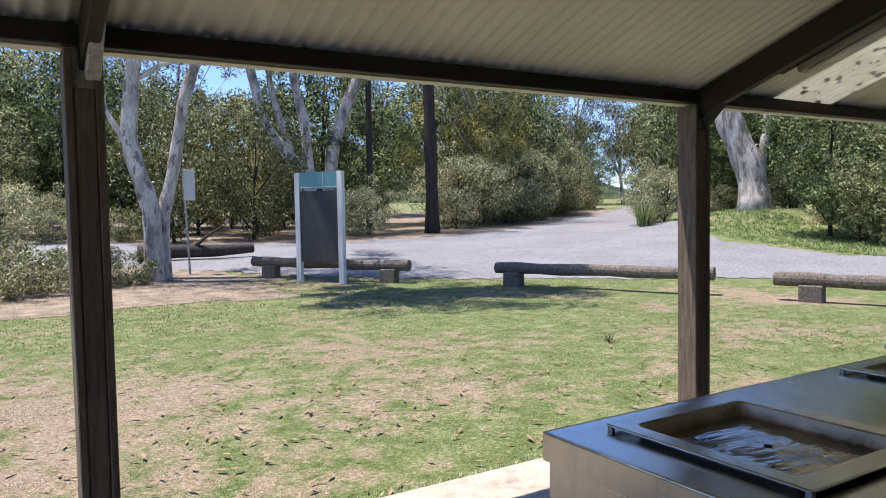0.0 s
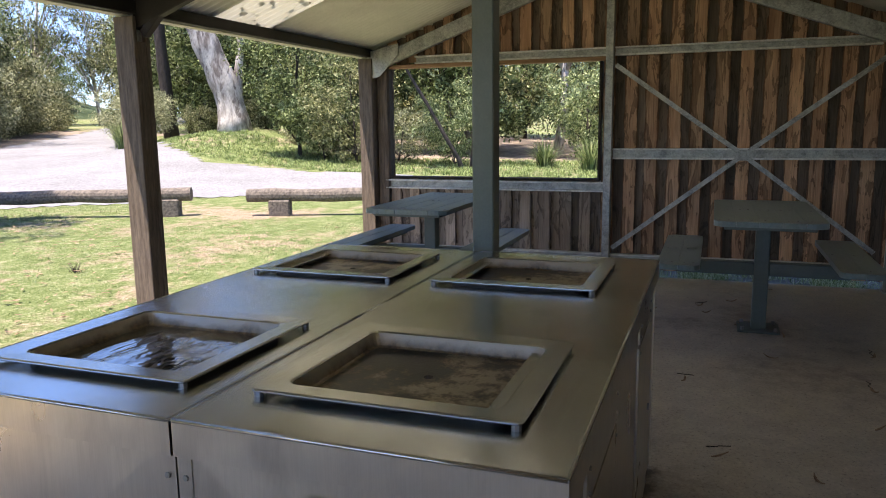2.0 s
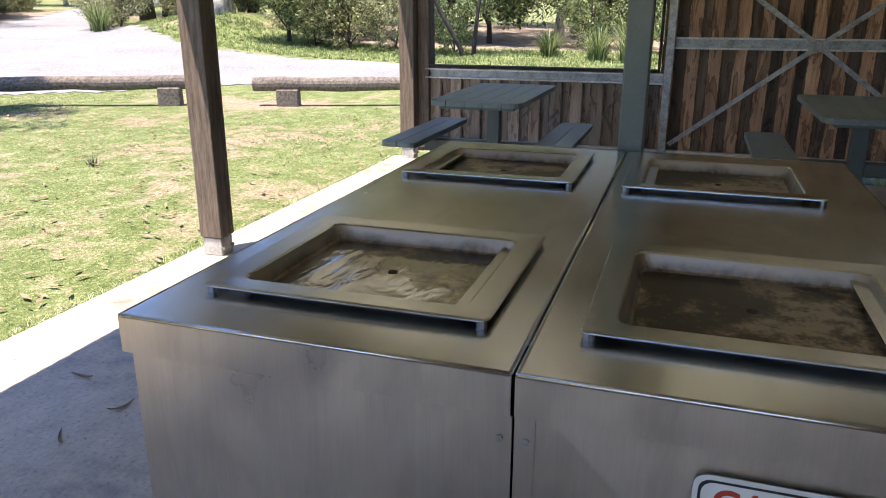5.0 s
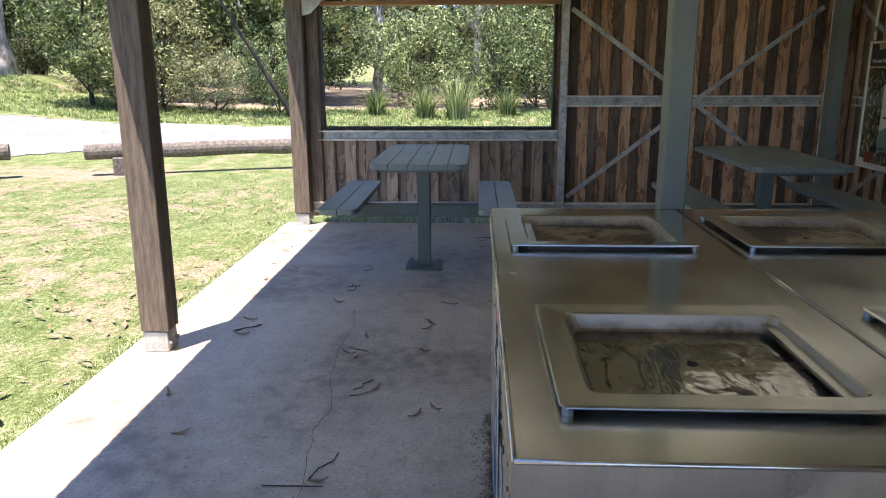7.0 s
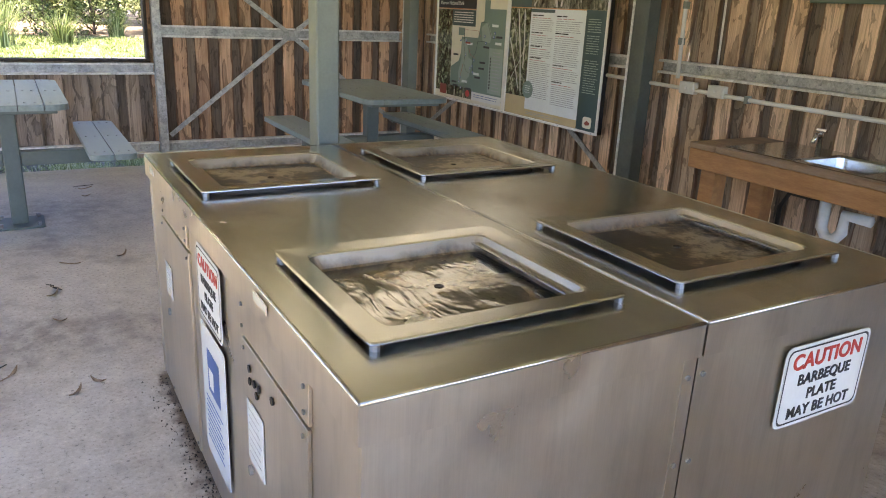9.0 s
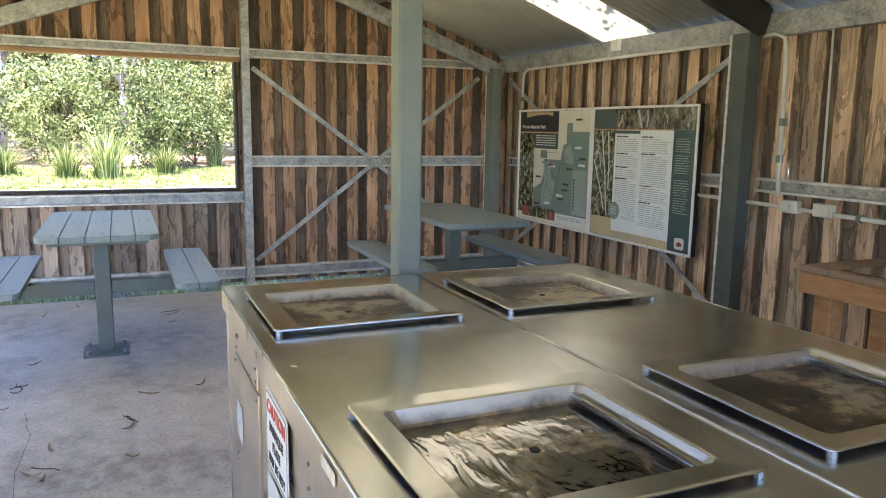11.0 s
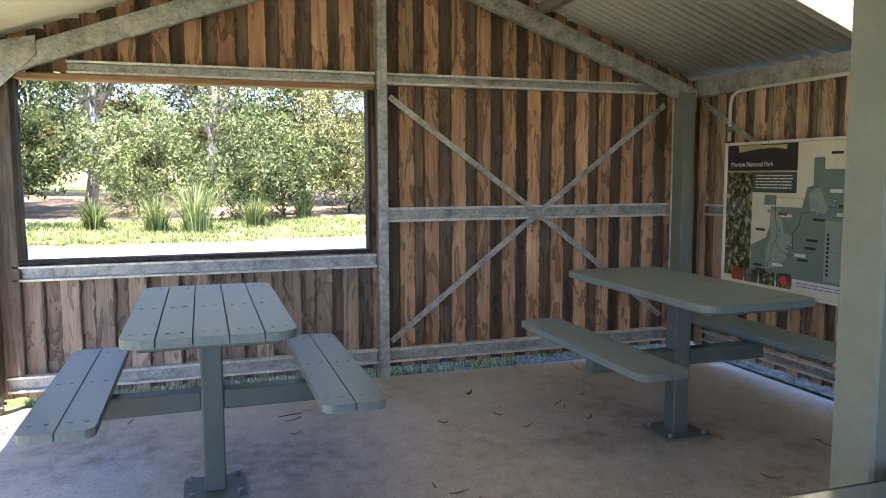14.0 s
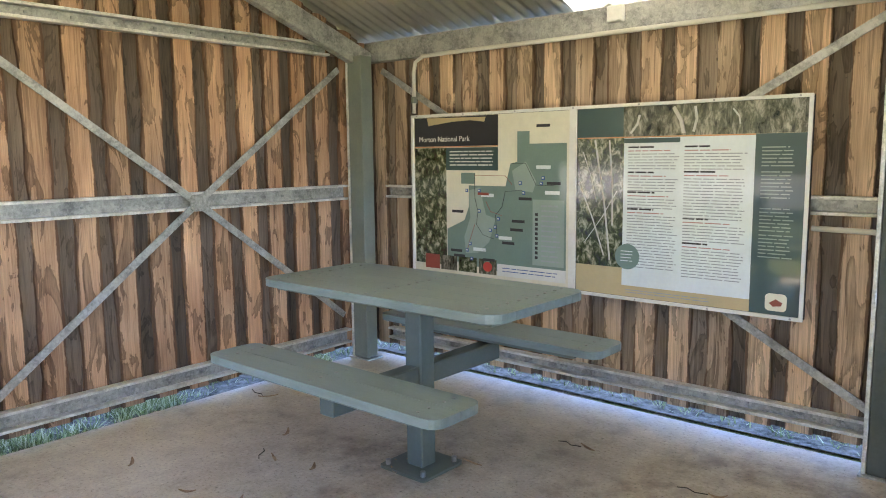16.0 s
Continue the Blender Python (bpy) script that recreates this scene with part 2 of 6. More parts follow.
def concrete_mat():
    n = Nodes("worn_concrete")
    co = n.coords()
    a = n.noise(co, 0.9, 6, 0.6, 0.5)
    b = n.noise(co, 9, 5, 0.65)
    c = n.noise(co, 140, 2, 0.6)
    f = n.math("ADD", n.math("MULTIPLY", a, 0.55), n.math("MULTIPLY", b, 0.45))
    col = n.ramp(f, (0.37, (0.22, 0.175, 0.13)), (0.48, (0.42, 0.36, 0.285)), (0.62, (0.56, 0.50, 0.41)))
    v = n.add("ShaderNodeTexVoronoi", Vector=co, Scale=11.0).outputs["Distance"]
    spots = n.ramp(v, (0.04, g(0.35)), (0.075, g(1)))
    col = n.mix(0.75, col, spots, "MULTIPLY")
    pits = n.noise(co, 60, 4, 0.75)
    col = n.mix(1.0, col, n.ramp(pits, (0.30, g(0.35)), (0.42, g(0.92)), (0.60, g(1.05)), (0.72, g(1.3))), "MULTIPLY")
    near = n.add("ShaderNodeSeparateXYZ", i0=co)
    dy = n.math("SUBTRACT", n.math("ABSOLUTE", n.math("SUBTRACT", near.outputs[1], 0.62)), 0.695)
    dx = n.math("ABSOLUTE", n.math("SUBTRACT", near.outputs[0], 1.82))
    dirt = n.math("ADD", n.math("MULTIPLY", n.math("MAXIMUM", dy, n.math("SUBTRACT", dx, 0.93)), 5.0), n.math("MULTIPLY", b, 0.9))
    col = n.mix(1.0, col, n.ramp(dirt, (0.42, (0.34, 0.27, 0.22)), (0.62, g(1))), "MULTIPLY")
    n.bump(n.math("ADD", n.math("MULTIPLY", b, 0.6), n.math("MULTIPLY", c, 0.4)), 0.25, 0.004)
    return n.finish(col, n.ramp(b, (0.3, g(0.34)), (0.7, g(0.66))), 0, 0.5)


M_CONCRETE = concrete_mat()


def gravel_mat():
    n = Nodes("pale_gravel")
    co = n.coords()
    v = n.add("ShaderNodeTexVoronoi", Vector=co, Scale=28.0)
    a = n.noise(co, 0.5, 5, 0.6)
    st = n.ramp(v.outputs["Color"], (0.2, (0.13, 0.135, 0.145)), (0.8, (0.28, 0.285, 0.30)))
    col = n.mix(0.4, st, n.ramp(a, (0.35, (0.16, 0.155, 0.15)), (0.6, (0.25, 0.25, 0.26))))
    n.bump(v.outputs["Distance"], 0.6, 0.02)
    return n.finish(col, 0.95, 0, 0.2)


M_GRAVEL = gravel_mat()
M_STONES = mottled("crushed_stone", (0.05, 0.05, 0.038), (0.27, 0.26, 0.22), 18, (0.9, 0.95), 0, 1.0, (1, 1, 1), 45, 0.2, distance=0.02)


def ground_mat():
    n = Nodes("patchy_lawn")
    co = n.coords()
    a = n.noise(co, 0.45, 6, 0.65, 0.4)
    b = n.noise(co, 3.5, 6, 0.72)
    c = n.noise(co, 38, 4, 0.75)
    d = n.noise(co, 110, 2, 0.6)
    fine = n.math("ADD", n.math("MULTIPLY", c, 0.55), n.math("MULTIPLY", d, 0.45))
    grass = n.ramp(n.math("ADD", n.math("MULTIPLY", b, 0.25), n.math("MULTIPLY", fine, 0.75)), (0.36, (0.03, 0.045, 0.012)), (0.46, (0.10, 0.14, 0.045)), (0.54, (0.20, 0.235, 0.10)), (0.64, (0.50, 0.50, 0.34)))
    dirt = n.ramp(fine, (0.36, (0.12, 0.08, 0.055)), (0.5, (0.30, 0.225, 0.165)), (0.64, (0.55, 0.46, 0.36)))
    f = n.ramp(n.math("ADD", n.math("MULTIPLY", a, 0.5), n.math("MULTIPLY", b, 0.5)), (0.50, g(0)), (0.60, g(1)))
    worn = None
    for px, py, pr_ in ((0.2, 5.2, 3.6), (9.9, 6.9, 1.7), (4.2, 14.6, 2.8), (-2.5, 8.0, 3.0)):
        dist = n.add("ShaderNodeVectorMath", i0=co, i1=(px, py, 0.0))
        dist.operation = "DISTANCE"
        w_ = n.math("SUBTRACT", 1.0, n.math("DIVIDE", dist.outputs["Value"], pr_))
        worn = w_ if worn is None else n.math("MAXIMUM", worn, w_)
    worn = n.math("MAXIMUM", worn, 0.0)
    f = n.ramp(n.math("ADD", n.math("MULTIPLY", worn, 0.11), n.math("ADD", n.math("MULTIPLY", a, 0.5), n.math("MULTIPLY", b, 0.5))), (0.50, g(0)), (0.60, g(1)))
    col = n.mix(n.math("MULTIPLY", f, 0.88), grass, dirt)
    n.bump(fine, 1.0, 0.03)
    return n.finish(col, 0.95, 0, 0.1)


M_GROUND = ground_mat()


def leaf_mat(name, dark, mid, light, through=0.22):
    n = Nodes(name)
    r = n.add("ShaderNodeNewGeometry").outputs["Random Per Island"]
    o = n.add("ShaderNodeObjectInfo").outputs["Random"]
    f = n.math("ADD", n.math("MULTIPLY", r, 0.75), n.math("MULTIPLY", o, 0.25))
    col = n.ramp(f, (0.12, tuple(v * 0.45 for v in dark)), (0.58, tuple(v * 0.95 for v in mid)), (0.96, tuple(min(0.8, v * 1.5) for v in light)))
    n.finish(col, 0.5, 0, 0.25)
    tr = n.add("ShaderNodeBsdfTranslucent", Color=col)
    mx = n.add("ShaderNodeMixShader", Fac=through)
    n.t.links.new(n.bsdf.outputs[0], mx.inputs[1])
    n.t.links.new(tr.outputs[0], mx.inputs[2])
    n.t.links.new(mx.outputs[0], n.out.inputs[0])
    return n.mat


L_GUM = leaf_mat("gum_leaves", (0.06, 0.075, 0.025), (0.19, 0.205, 0.085), (0.48, 0.48, 0.25))
L_SHRUB = leaf_mat("shrub_leaves", (0.08, 0.10, 0.04), (0.27, 0.29, 0.145), (0.58, 0.58, 0.34))
L_DARK = leaf_mat("dark_leaves", (0.03, 0.05, 0.015), (0.11, 0.15, 0.05), (0.32, 0.37, 0.17))
L_BRIGHT = leaf_mat("bright_leaves", (0.05, 0.085, 0.03), (0.155, 0.21, 0.085), (0.38, 0.43, 0.22), 0.3)
L_GOLD = leaf_mat("golden_leaves", (0.12, 0.14, 0.04), (0.36, 0.35, 0.11), (0.62, 0.57, 0.22), 0.4)
L_REED = leaf_mat("reed_blades", (0.08, 0.12, 0.04), (0.18, 0.25, 0.09), (0.40, 0.43, 0.22), 0.3)
L_BANK = leaf_mat("bank_blades", (0.07, 0.12, 0.035), (0.19, 0.27, 0.095), (0.38, 0.45, 0.21), 0.4)
L_GRASS = leaf_mat("grass_blades", (0.12, 0.17, 0.05), (0.32, 0.39, 0.16), (0.60, 0.60, 0.38), 0.4)
L_LITTER = mottled("dry_leaf", (0.16, 0.09, 0.05), (0.38, 0.27, 0.17), 20, (0.6, 0.8), 0, 0.2, vary=True)


def gum_bark_mat():
    """Smooth pale bark with grey blotches, old scars and rough patches."""
    n = Nodes("smooth_gum_bark")
    co = n.coords((2.2, 2.2, 0.8))
    a = n.noise(co, 1.6, 5, 0.6, 0.4)
    b = n.noise(n.coords((5, 5, 2.4)), 1.0, 4, 0.6)
    c = n.noise(n.coords((30, 30, 8)), 1.0, 4, 0.7)
    col = n.ramp(a, (0.36, (0.20, 0.17, 0.15)), (0.47, (0.42, 0.385, 0.35)), (0.60, (0.62, 0.58, 0.53)))
    col = n.mix(n.ramp(b, (0.585, g(0)), (0.60, g(0.75))), col, (0.13, 0.105, 0.095, 1))
    col = n.mix(1.0, col, n.ramp(c, (0.3, g(0.6)), (0.6, g(1.1))), "MULTIPLY")
    n.bump(c, 0.4, 0.02)
    return n.finish(col, 0.8, 0, 0.3)


M_BARK = gum_bark_mat()
M_DARKBARK = mottled("dark_rough_bark", (0.018, 0.014, 0.012), (0.06, 0.048, 0.04), 5, (0.85, 0.95), 0, 0.8, (2, 2, 0.5), 18, distance=0.03)


# ---- mesh helpers ----
def mesh_of(bm, name):
    me = bpy.data.meshes.new(name)
    bmesh.ops.recalc_face_normals(bm, faces=bm.faces)
    bm.to_mesh(me)
    bm.free()
    return me


def part(name, bm, material, parent=None, label="", at=None, smooth=False):
    me = mesh_of(bm, name) if isinstance(bm, bmesh.types.BMesh) else bm
    if not me.materials:
        me.materials.append(material)
    ob = new(name, me)
    if parent is not None:
        ob.parent = parent
    if at is not None:
        ob.matrix_basis = at
    if smooth:
        me.shade_smooth()
    return tagged(ob, label)


def thing(name, label, category, group="", at=None, kind=""):
    ob = new(name)
    if at is not None:
        ob.matrix_basis = at
    return tagged(ob, label, category, group, kind)


def add_box(bm, x0, x1, y0, y1, z0, z1, bevel=0.0, m=None):
    vs = [bm.verts.new((x, y, z)) for x in (x0, x1) for y in (y0, y1) for z in (z0, z1)]
    fs = [bm.faces.new([vs[i] for i in q]) for q in ((0, 1, 3, 2), (4, 6, 7, 5), (0, 4, 5, 1), (2, 3, 7, 6), (0, 2, 6, 4), (1, 5, 7, 3))]
    if bevel:
        es = list({e for f in fs for e in f.edges})
        r = bmesh.ops.bevel(bm, geom=es, offset=bevel, segments=1, affect="EDGES", profile=0.5)
        vs = list({v for f in r["faces"] for v in f.verts} | {v for v in vs if v.is_valid})
    if m is not None:
        for v in vs:
            if v.is_valid:
                v.co = m @ v.co
    return vs


def box(x0, x1, y0, y1, z0, z1, bevel=0.0, m=None):
    bm = bmesh.new()
    add_box(bm, min(x0, x1), max(x0, x1), min(y0, y1), max(y0, y1), min(z0, z1), max(z0, z1), bevel, m)
    return bm


def bar(p, q, w, h, bevel=0.0, up=(0, 0, 1)):
    """A straight bar of section w by h from p to q."""
    p, q = Vector(p), Vector(q)
    z = (q - p).normalized()
    x = Vector(up).cross(z).normalized()
    y = z.cross(x)
    m = Matrix.Translation(p) @ Matrix((x, y, z)).transposed().to_4x4()
    return box(-w / 2, w / 2, -h / 2, h / 2, 0, (q - p).length, bevel, m)


def tube_bm(points, radii, sides=8, bm=None, caps=True):
    """A tube through the points."""
    bm = bm or bmesh.new()
    pts = [Vector(p) for p in points]
    rings, side = [], None
    for i, p in enumerate(pts):
        d = (pts[min(i + 1, len(pts) - 1)] - pts[max(i - 1, 0)]).normalized()
        if side is None:
            side = d.orthogonal().normalized()
        side = (side - d * side.dot(d)).normalized()
        other = d.cross(side)
        r = radii[i] if isinstance(radii, (list, tuple)) else radii
        rings.append([bm.verts.new(p + (side * math.cos(a) + other * math.sin(a)) * r) for a in (2 * math.pi * k / sides for k in range(sides))])
    for a, b in zip(rings, rings[1:]):
        for k in range(sides):
            bm.faces.new((a[k], a[(k + 1) % sides], b[(k + 1) % sides], b[k]))
    if caps:
        bm.faces.new(rings[0][::-1])
        bm.faces.new(rings[-1])
    return bm


def outline(pts, z0, z1):
    """A slab with the given outline."""
    bm = bmesh.new()
    a = [bm.verts.new((x, y, z0)) for x, y in pts]
    b = [bm.verts.new((x, y, z1)) for x, y in pts]
    bm.faces.new(a[::-1])
    bm.faces.new(b)
    for i in range(len(pts)):
        j = (i + 1) % len(pts)
        bm.faces.new((a[i], a[j], b[j], b[i]))
    return bm


def rounded(cx, cy, hx, hy, r, n=4):
    pts = []
    for k, (sx, sy) in enumerate(((1, 1), (-1, 1), (-1, -1), (1, -1))):
        for i in range(n + 1):
            a = math.pi / 2 * (k + i / n)
            pts.append((cx + sx * (hx - r) + r * math.cos(a), cy + sy * (hy - r) + r * math.sin(a)))
    return pts


def loops(rows, close=True):
    """Skin between loops of points of equal length."""
    bm = bmesh.new()
    rings = [[bm.verts.new(p) for p in row] for row in rows]
    n = len(rings[0])
    for a, b in zip(rings, rings[1:]):
        for k in range(n):
            bm.faces.new((a[k], a[(k + 1) % n], b[(k + 1) % n], b[k]))
    if close:
        bm.faces.new(rings[-1])
    return bm


def pane(xs, ys, skip, z0, z1):
    """A flat sheet with thickness and rectangular holes (the skipped cells)."""
    bm = bmesh.new()
    cells = {(i, j) for i in range(len(xs) - 1) for j in range(len(ys) - 1)} - set(skip)
    vt, vb = {}, {}

    def v(d, i, j, z):
        if (i, j) not in d:
            d[(i, j)] = bm.verts.new((xs[i], ys[j], z))
        return d[(i, j)]

    for i, j in cells:
        c = ((i, j), (i + 1, j), (i + 1, j + 1), (i, j + 1))
        bm.faces.new([v(vt, *k, z1) for k in c])
        bm.faces.new([v(vb, *k, z0) for k in c][::-1])
        for (di, dj), (p, q) in (((0, -1), (0, 1)), ((1, 0), (1, 2)), ((0, 1), (2, 3)), ((-1, 0), (3, 0))):
            if (i + di, j + dj) not in cells:
                bm.faces.new((v(vb, *c[p], z0), v(vb, *c[q], z0), v(vt, *c[q], z1), v(vt, *c[p], z1)))
    return bm


def steel_section(x0, x1, y0, y1, z0, z1):
    return box(x0, x1, y0, y1, z0, z1, 0.004)


# ---- shelter: sizes ----
GX = 6.60            # inner face of the gable framing
BY = -1.75           # inner face of the back framing
RIDGE_Y, RIDGE_Z, SLOPE, SLOPE_BACK = 0.58, 2.93, 0.36, 0.368
ROOF_X0, ROOF_X1 = -3.35, 6.80
FRONT_Y, BACK_Y = 3.11, -1.98


def roof_z(y):
    return RIDGE_Z - (SLOPE * (y - RIDGE_Y) if y > RIDGE_Y else SLOPE_BACK * (RIDGE_Y - y))


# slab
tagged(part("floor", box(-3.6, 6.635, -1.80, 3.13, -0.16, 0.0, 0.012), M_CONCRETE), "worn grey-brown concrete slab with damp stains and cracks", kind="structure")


# roof sheets, with a wave every 76 mm down the slope
def corrugated(x0, x1, y0, y1, lift=0.0):
    per, k = 0.0762, 8
    n = max(2, int(round((x1 - x0) / per * k)))
    xs = [x0 + (x1 - x0) * i / n for i in range(n + 1)]
    verts, faces = [], []
    for t in (0.0, -0.003):
        for y in (y0, y1):
            for x in xs:
                verts.append((x, y, roof_z(y) + 0.012 + lift + t + 0.009 * math.cos(2 * math.pi * x / per)))
    m = n + 1
    for i in range(n):
        faces.append((i, i + 1, m + i + 1, m + i))
        faces.append((2 * m + i, 3 * m + i, 3 * m + i + 1, 2 * m + i + 1))
        faces.append((i, 2 * m + i, 2 * m + i + 1, i + 1))
        faces.append((m + i, m + i + 1, 3 * m + i + 1, 3 * m + i))
    me = bpy.data.meshes.new("sheet")
    me.from_pydata(verts, [], faces)
    me.shade_smooth()
    return me


def skylight_mat():
    n = Nodes("translucent_sheet")
    co = n.coords()
    v = n.add("ShaderNodeTexVoronoi", Vector=n.coords((1, 1, 1)), Scale=9.0)
    a = n.noise(co, 30, 3, 0.6)
    w = n.noise(co, 2.5, 3, 0.6)
    d = n.math("ADD", v.outputs["Distance"], n.math("MULTIPLY", a, 0.12))
    col = n.ramp(d, (0.10, (0.25, 0.21, 0.15)), (0.16, (0.80, 0.79, 0.71)))
    col = n.mix(0.35, col, n.ramp(w, (0.35, (0.62, 0.61, 0.52)), (0.6, (0.88, 0.87, 0.82))), "MULTIPLY")
    n.finish(col, 0.4, 0, 0.4)
    tr = n.add("ShaderNodeBsdfTranslucent", Color=col)
    mx = n.add("ShaderNodeMixShader", Fac=0.56)
    n.t.links.new(n.bsdf.outputs[0], mx.inputs[1])
    n.t.links.new(tr.outputs[0], mx.inputs[2])
    n.t.links.new(mx.outputs[0], n.out.inputs[0])
    return n.mat


M_SKY = skylight_mat()
for name, y0, y1, a, b in (("ceiling_front", RIDGE_Y, FRONT_Y, 4.20, 4.83), ("ceiling_back", BACK_Y, RIDGE_Y, 4.47, 5.09)):
    me = corrugated(ROOF_X0, a, y0, y1)
    tagged(part(name, me, M_SHEET), "cream corrugated roof sheeting seen from below", kind="structure")
    tagged(part(name, corrugated(b, ROOF_X1, y0, y1), M_SHEET), "cream corrugated roof sheeting seen from below", kind="structure")
    tagged(part("skylight", corrugated(a, b, y0, y1, 0.001), M_SKY), "translucent corrugated skylight sheet with dead leaves on it", kind="structure")

# dead leaves and bark lying on the skylights
rk = random.Random(77)
for y0, y1, a, b in ((RIDGE_Y + 0.15, 2.95, 4.22, 4.81), (-1.85, RIDGE_Y - 0.15, 4.49, 5.07)):
    bm = bmesh.new()
    for _ in range(210):
        x, y, r = rk.uniform(a, b), rk.uniform(y0, y1), 0.006 + 0.036 * rk.random() ** 2.5
        z = roof_z(y) + 0.028
        vs = [bm.verts.new((x + r * rk.uniform(0.6, 1.2) * math.cos(k), y + 0.7 * r * rk.uniform(0.6, 1.2) * math.sin(k), z + 0.004 * math.sin(2 * k))) for k in [j * math.pi / 4 for j in range(8)]]
        bm.faces.new(vs)
    tagged(part("roof_litter", bm, M_DARKBARK), "dead leaves and bark lying on the skylight", "leaves", kind="stuff")
ridge = loops([[(x, RIDGE_Y - 0.16, roof_z(RIDGE_Y - 0.16) + 0.034), (x, RIDGE_Y, RIDGE_Z + 0.04), (x, RIDGE_Y + 0.16, roof_z(RIDGE_Y + 0.16) + 0.034), (x, RIDGE_Y, RIDGE_Z + 0.036)] for x in (ROOF_X0, ROOF_X1)], False)
tagged(part("ridge_cap", ridge, M_SHEET), "folded cream ridge cap along the roof", kind="structure")


def frame_thing(name, label, bm, mat, category="beam", group=""):
    return tagged(part(name, bm, mat), label, category, group, "structure")


# eave beams, rafters, purlins
frame_thing("eave_beam", "dark brown steel eave beam over the open front", box(ROOF_X0, 6.62, 2.89, 2.95, 2.012, 2.088, 0.004), M_DARKSTEEL)
frame_thing("eave_flashing", "cream folded edge under the front eave beam", box(ROOF_X0, 6.72, 2.952, 3.03, 2.008, 2.018), M_SHEET, "flashing")
frame_thing("eave_beam", "galvanised steel eave beam along the back wall", box(ROOF_X0, 6.60, BY - 0.05, BY + 0.01, 1.918, 2.045, 0.004), M_GALV)


def rafter(x, mat, label, w=0.055, d=0.15, drop=0.006):
    for s in (1, -1):
        y_eave = 2.955 if s > 0 else BY + 0.015
        p = (x, y_eave, roof_z(y_eave) - d / 2 - drop)
        q = (x, RIDGE_Y + 0.001 * s, roof_z(RIDGE_Y) - d / 2 - drop)
        frame_thing("rafter", label, bar(p, q, w, d, 0.004), mat, "rafter", "roof rafters")


for x in (-3.2, 0.10, 3.45):
    rafter(x, M_DARKSTEEL, "dark brown steel roof rafter")
rafter(6.565, M_GALV, "galvanised steel rafter along the gable wall", 0.06, 0.125, 0.10)
for y in (1.75, -0.50):
    for x0, x1 in ((-3.17, 0.07), (0.13, 3.42), (3.48, 6.60)):
        z = roof_z(y) - 0.048
        frame_thing("purlin", "brown-painted roof purlin between the rafters", box(x0, x1, y - 0.03, y + 0.03, z - 0.035, z + 0.032, 0.004), M_DARKSTEEL if y > 0 else M_PURLIN, "purlin", "roof purlins")


# posts along the open front: timber casing on a steel foot, with a knee bracket
def front_post(x, w=0.155, d=0.165, y=2.97):
    t = thing("post", "weathered timber-cased post on a steel foot at the slab's edge", "post", "front posts", pose(x, y, 0))
    part("core", box(-w / 2 + 0.03, w / 2 - 0.03, -d / 2 + 0.03, d / 2 - 0.03, 0.0, 2.01), M_GALV, t, "galvanised steel core")
    for i, (a, b, c, e) in enumerate(((-w / 2, -w / 2 + 0.028, -d / 2, d / 2), (w / 2 - 0.028, w / 2, -d / 2, d / 2), (-w / 2 + 0.03, w / 2 - 0.03, -d / 2 + 0.004, -d / 2 + 0.028), (-w / 2 + 0.03, w / 2 - 0.03, d / 2 - 0.028, d / 2 - 0.004))):
        part("casing_board", box(a, b, c, e, 0.11, 1.998 if i != 2 else 1.86, 0.004), M_POST, t)
    part("foot_plate", box(-w / 2 + 0.008, w / 2 - 0.008, -d / 2 + 0.01, d / 2 - 0.01, 0.0, 0.105, 0.004), M_GALV, t, "galvanised steel foot")
    for sx in (-0.04, 0.04):
        part("bolt", tube_bm([(sx, -d / 2 + 0.01, 0.05), (sx, -d / 2 - 0.006, 0.05)], 0.011, 6), M_BOLT, t)
    return t


POSTS = [front_post(-3.2), front_post(0.085, 0.13, 0.14, 2.955), front_post(3.445, 0.13, 0.14, 2.955), front_post(6.56, 0.13, 0.14, 2.945)]
for x in (0.10, 3.44):
    frame_thing("knee_bracket", "dark steel knee bracket under the rafter", bar((x + 0.012, 2.87, 1.90), (x + 0.012, 2.64, 2.12), 0.05, 0.05, 0.004, (1, 0, 0)), M_GALV if x < 1 else M_DARKSTEEL, "bracket", "knee brackets")
bm = bmesh.new()
vs = [bm.verts.new(p) for p in ((0, 2.93, 1.80), (0, 2.93, 2.06), (0, 2.60, 2.13), (0, 2.60, 2.03), (0, 2.80, 1.83))]
f = bm.faces.new(vs)
r = bmesh.ops.extrude_face_region(bm, geom=[f])
for v in r["geom"]:
    if isinstance(v, bmesh.types.BMVert):
        v.co.x = 0.012
for v in bm.verts:
    v.co.x += 6.515
frame_thing("gusset", "galvanised gusset plate joining rafter and corner post", bm, M_GALV, "bracket")

# centre post at the end of the barbecues
t = thing("centre_post", "square green-painted steel post at the end of the barbecues", "post", at=pose(2.845, 0.632, 0))
part("shaft", box(-0.046, 0.046, -0.046, 0.046, 0.012, roof_z(0.70) - 0.01, 0.006), M_GREENSTEEL, t)
part("base_plate", box(-0.09, 0.09, -0.09, 0.09, 0, 0.012, 0.002), M_GREENSTEEL, t)

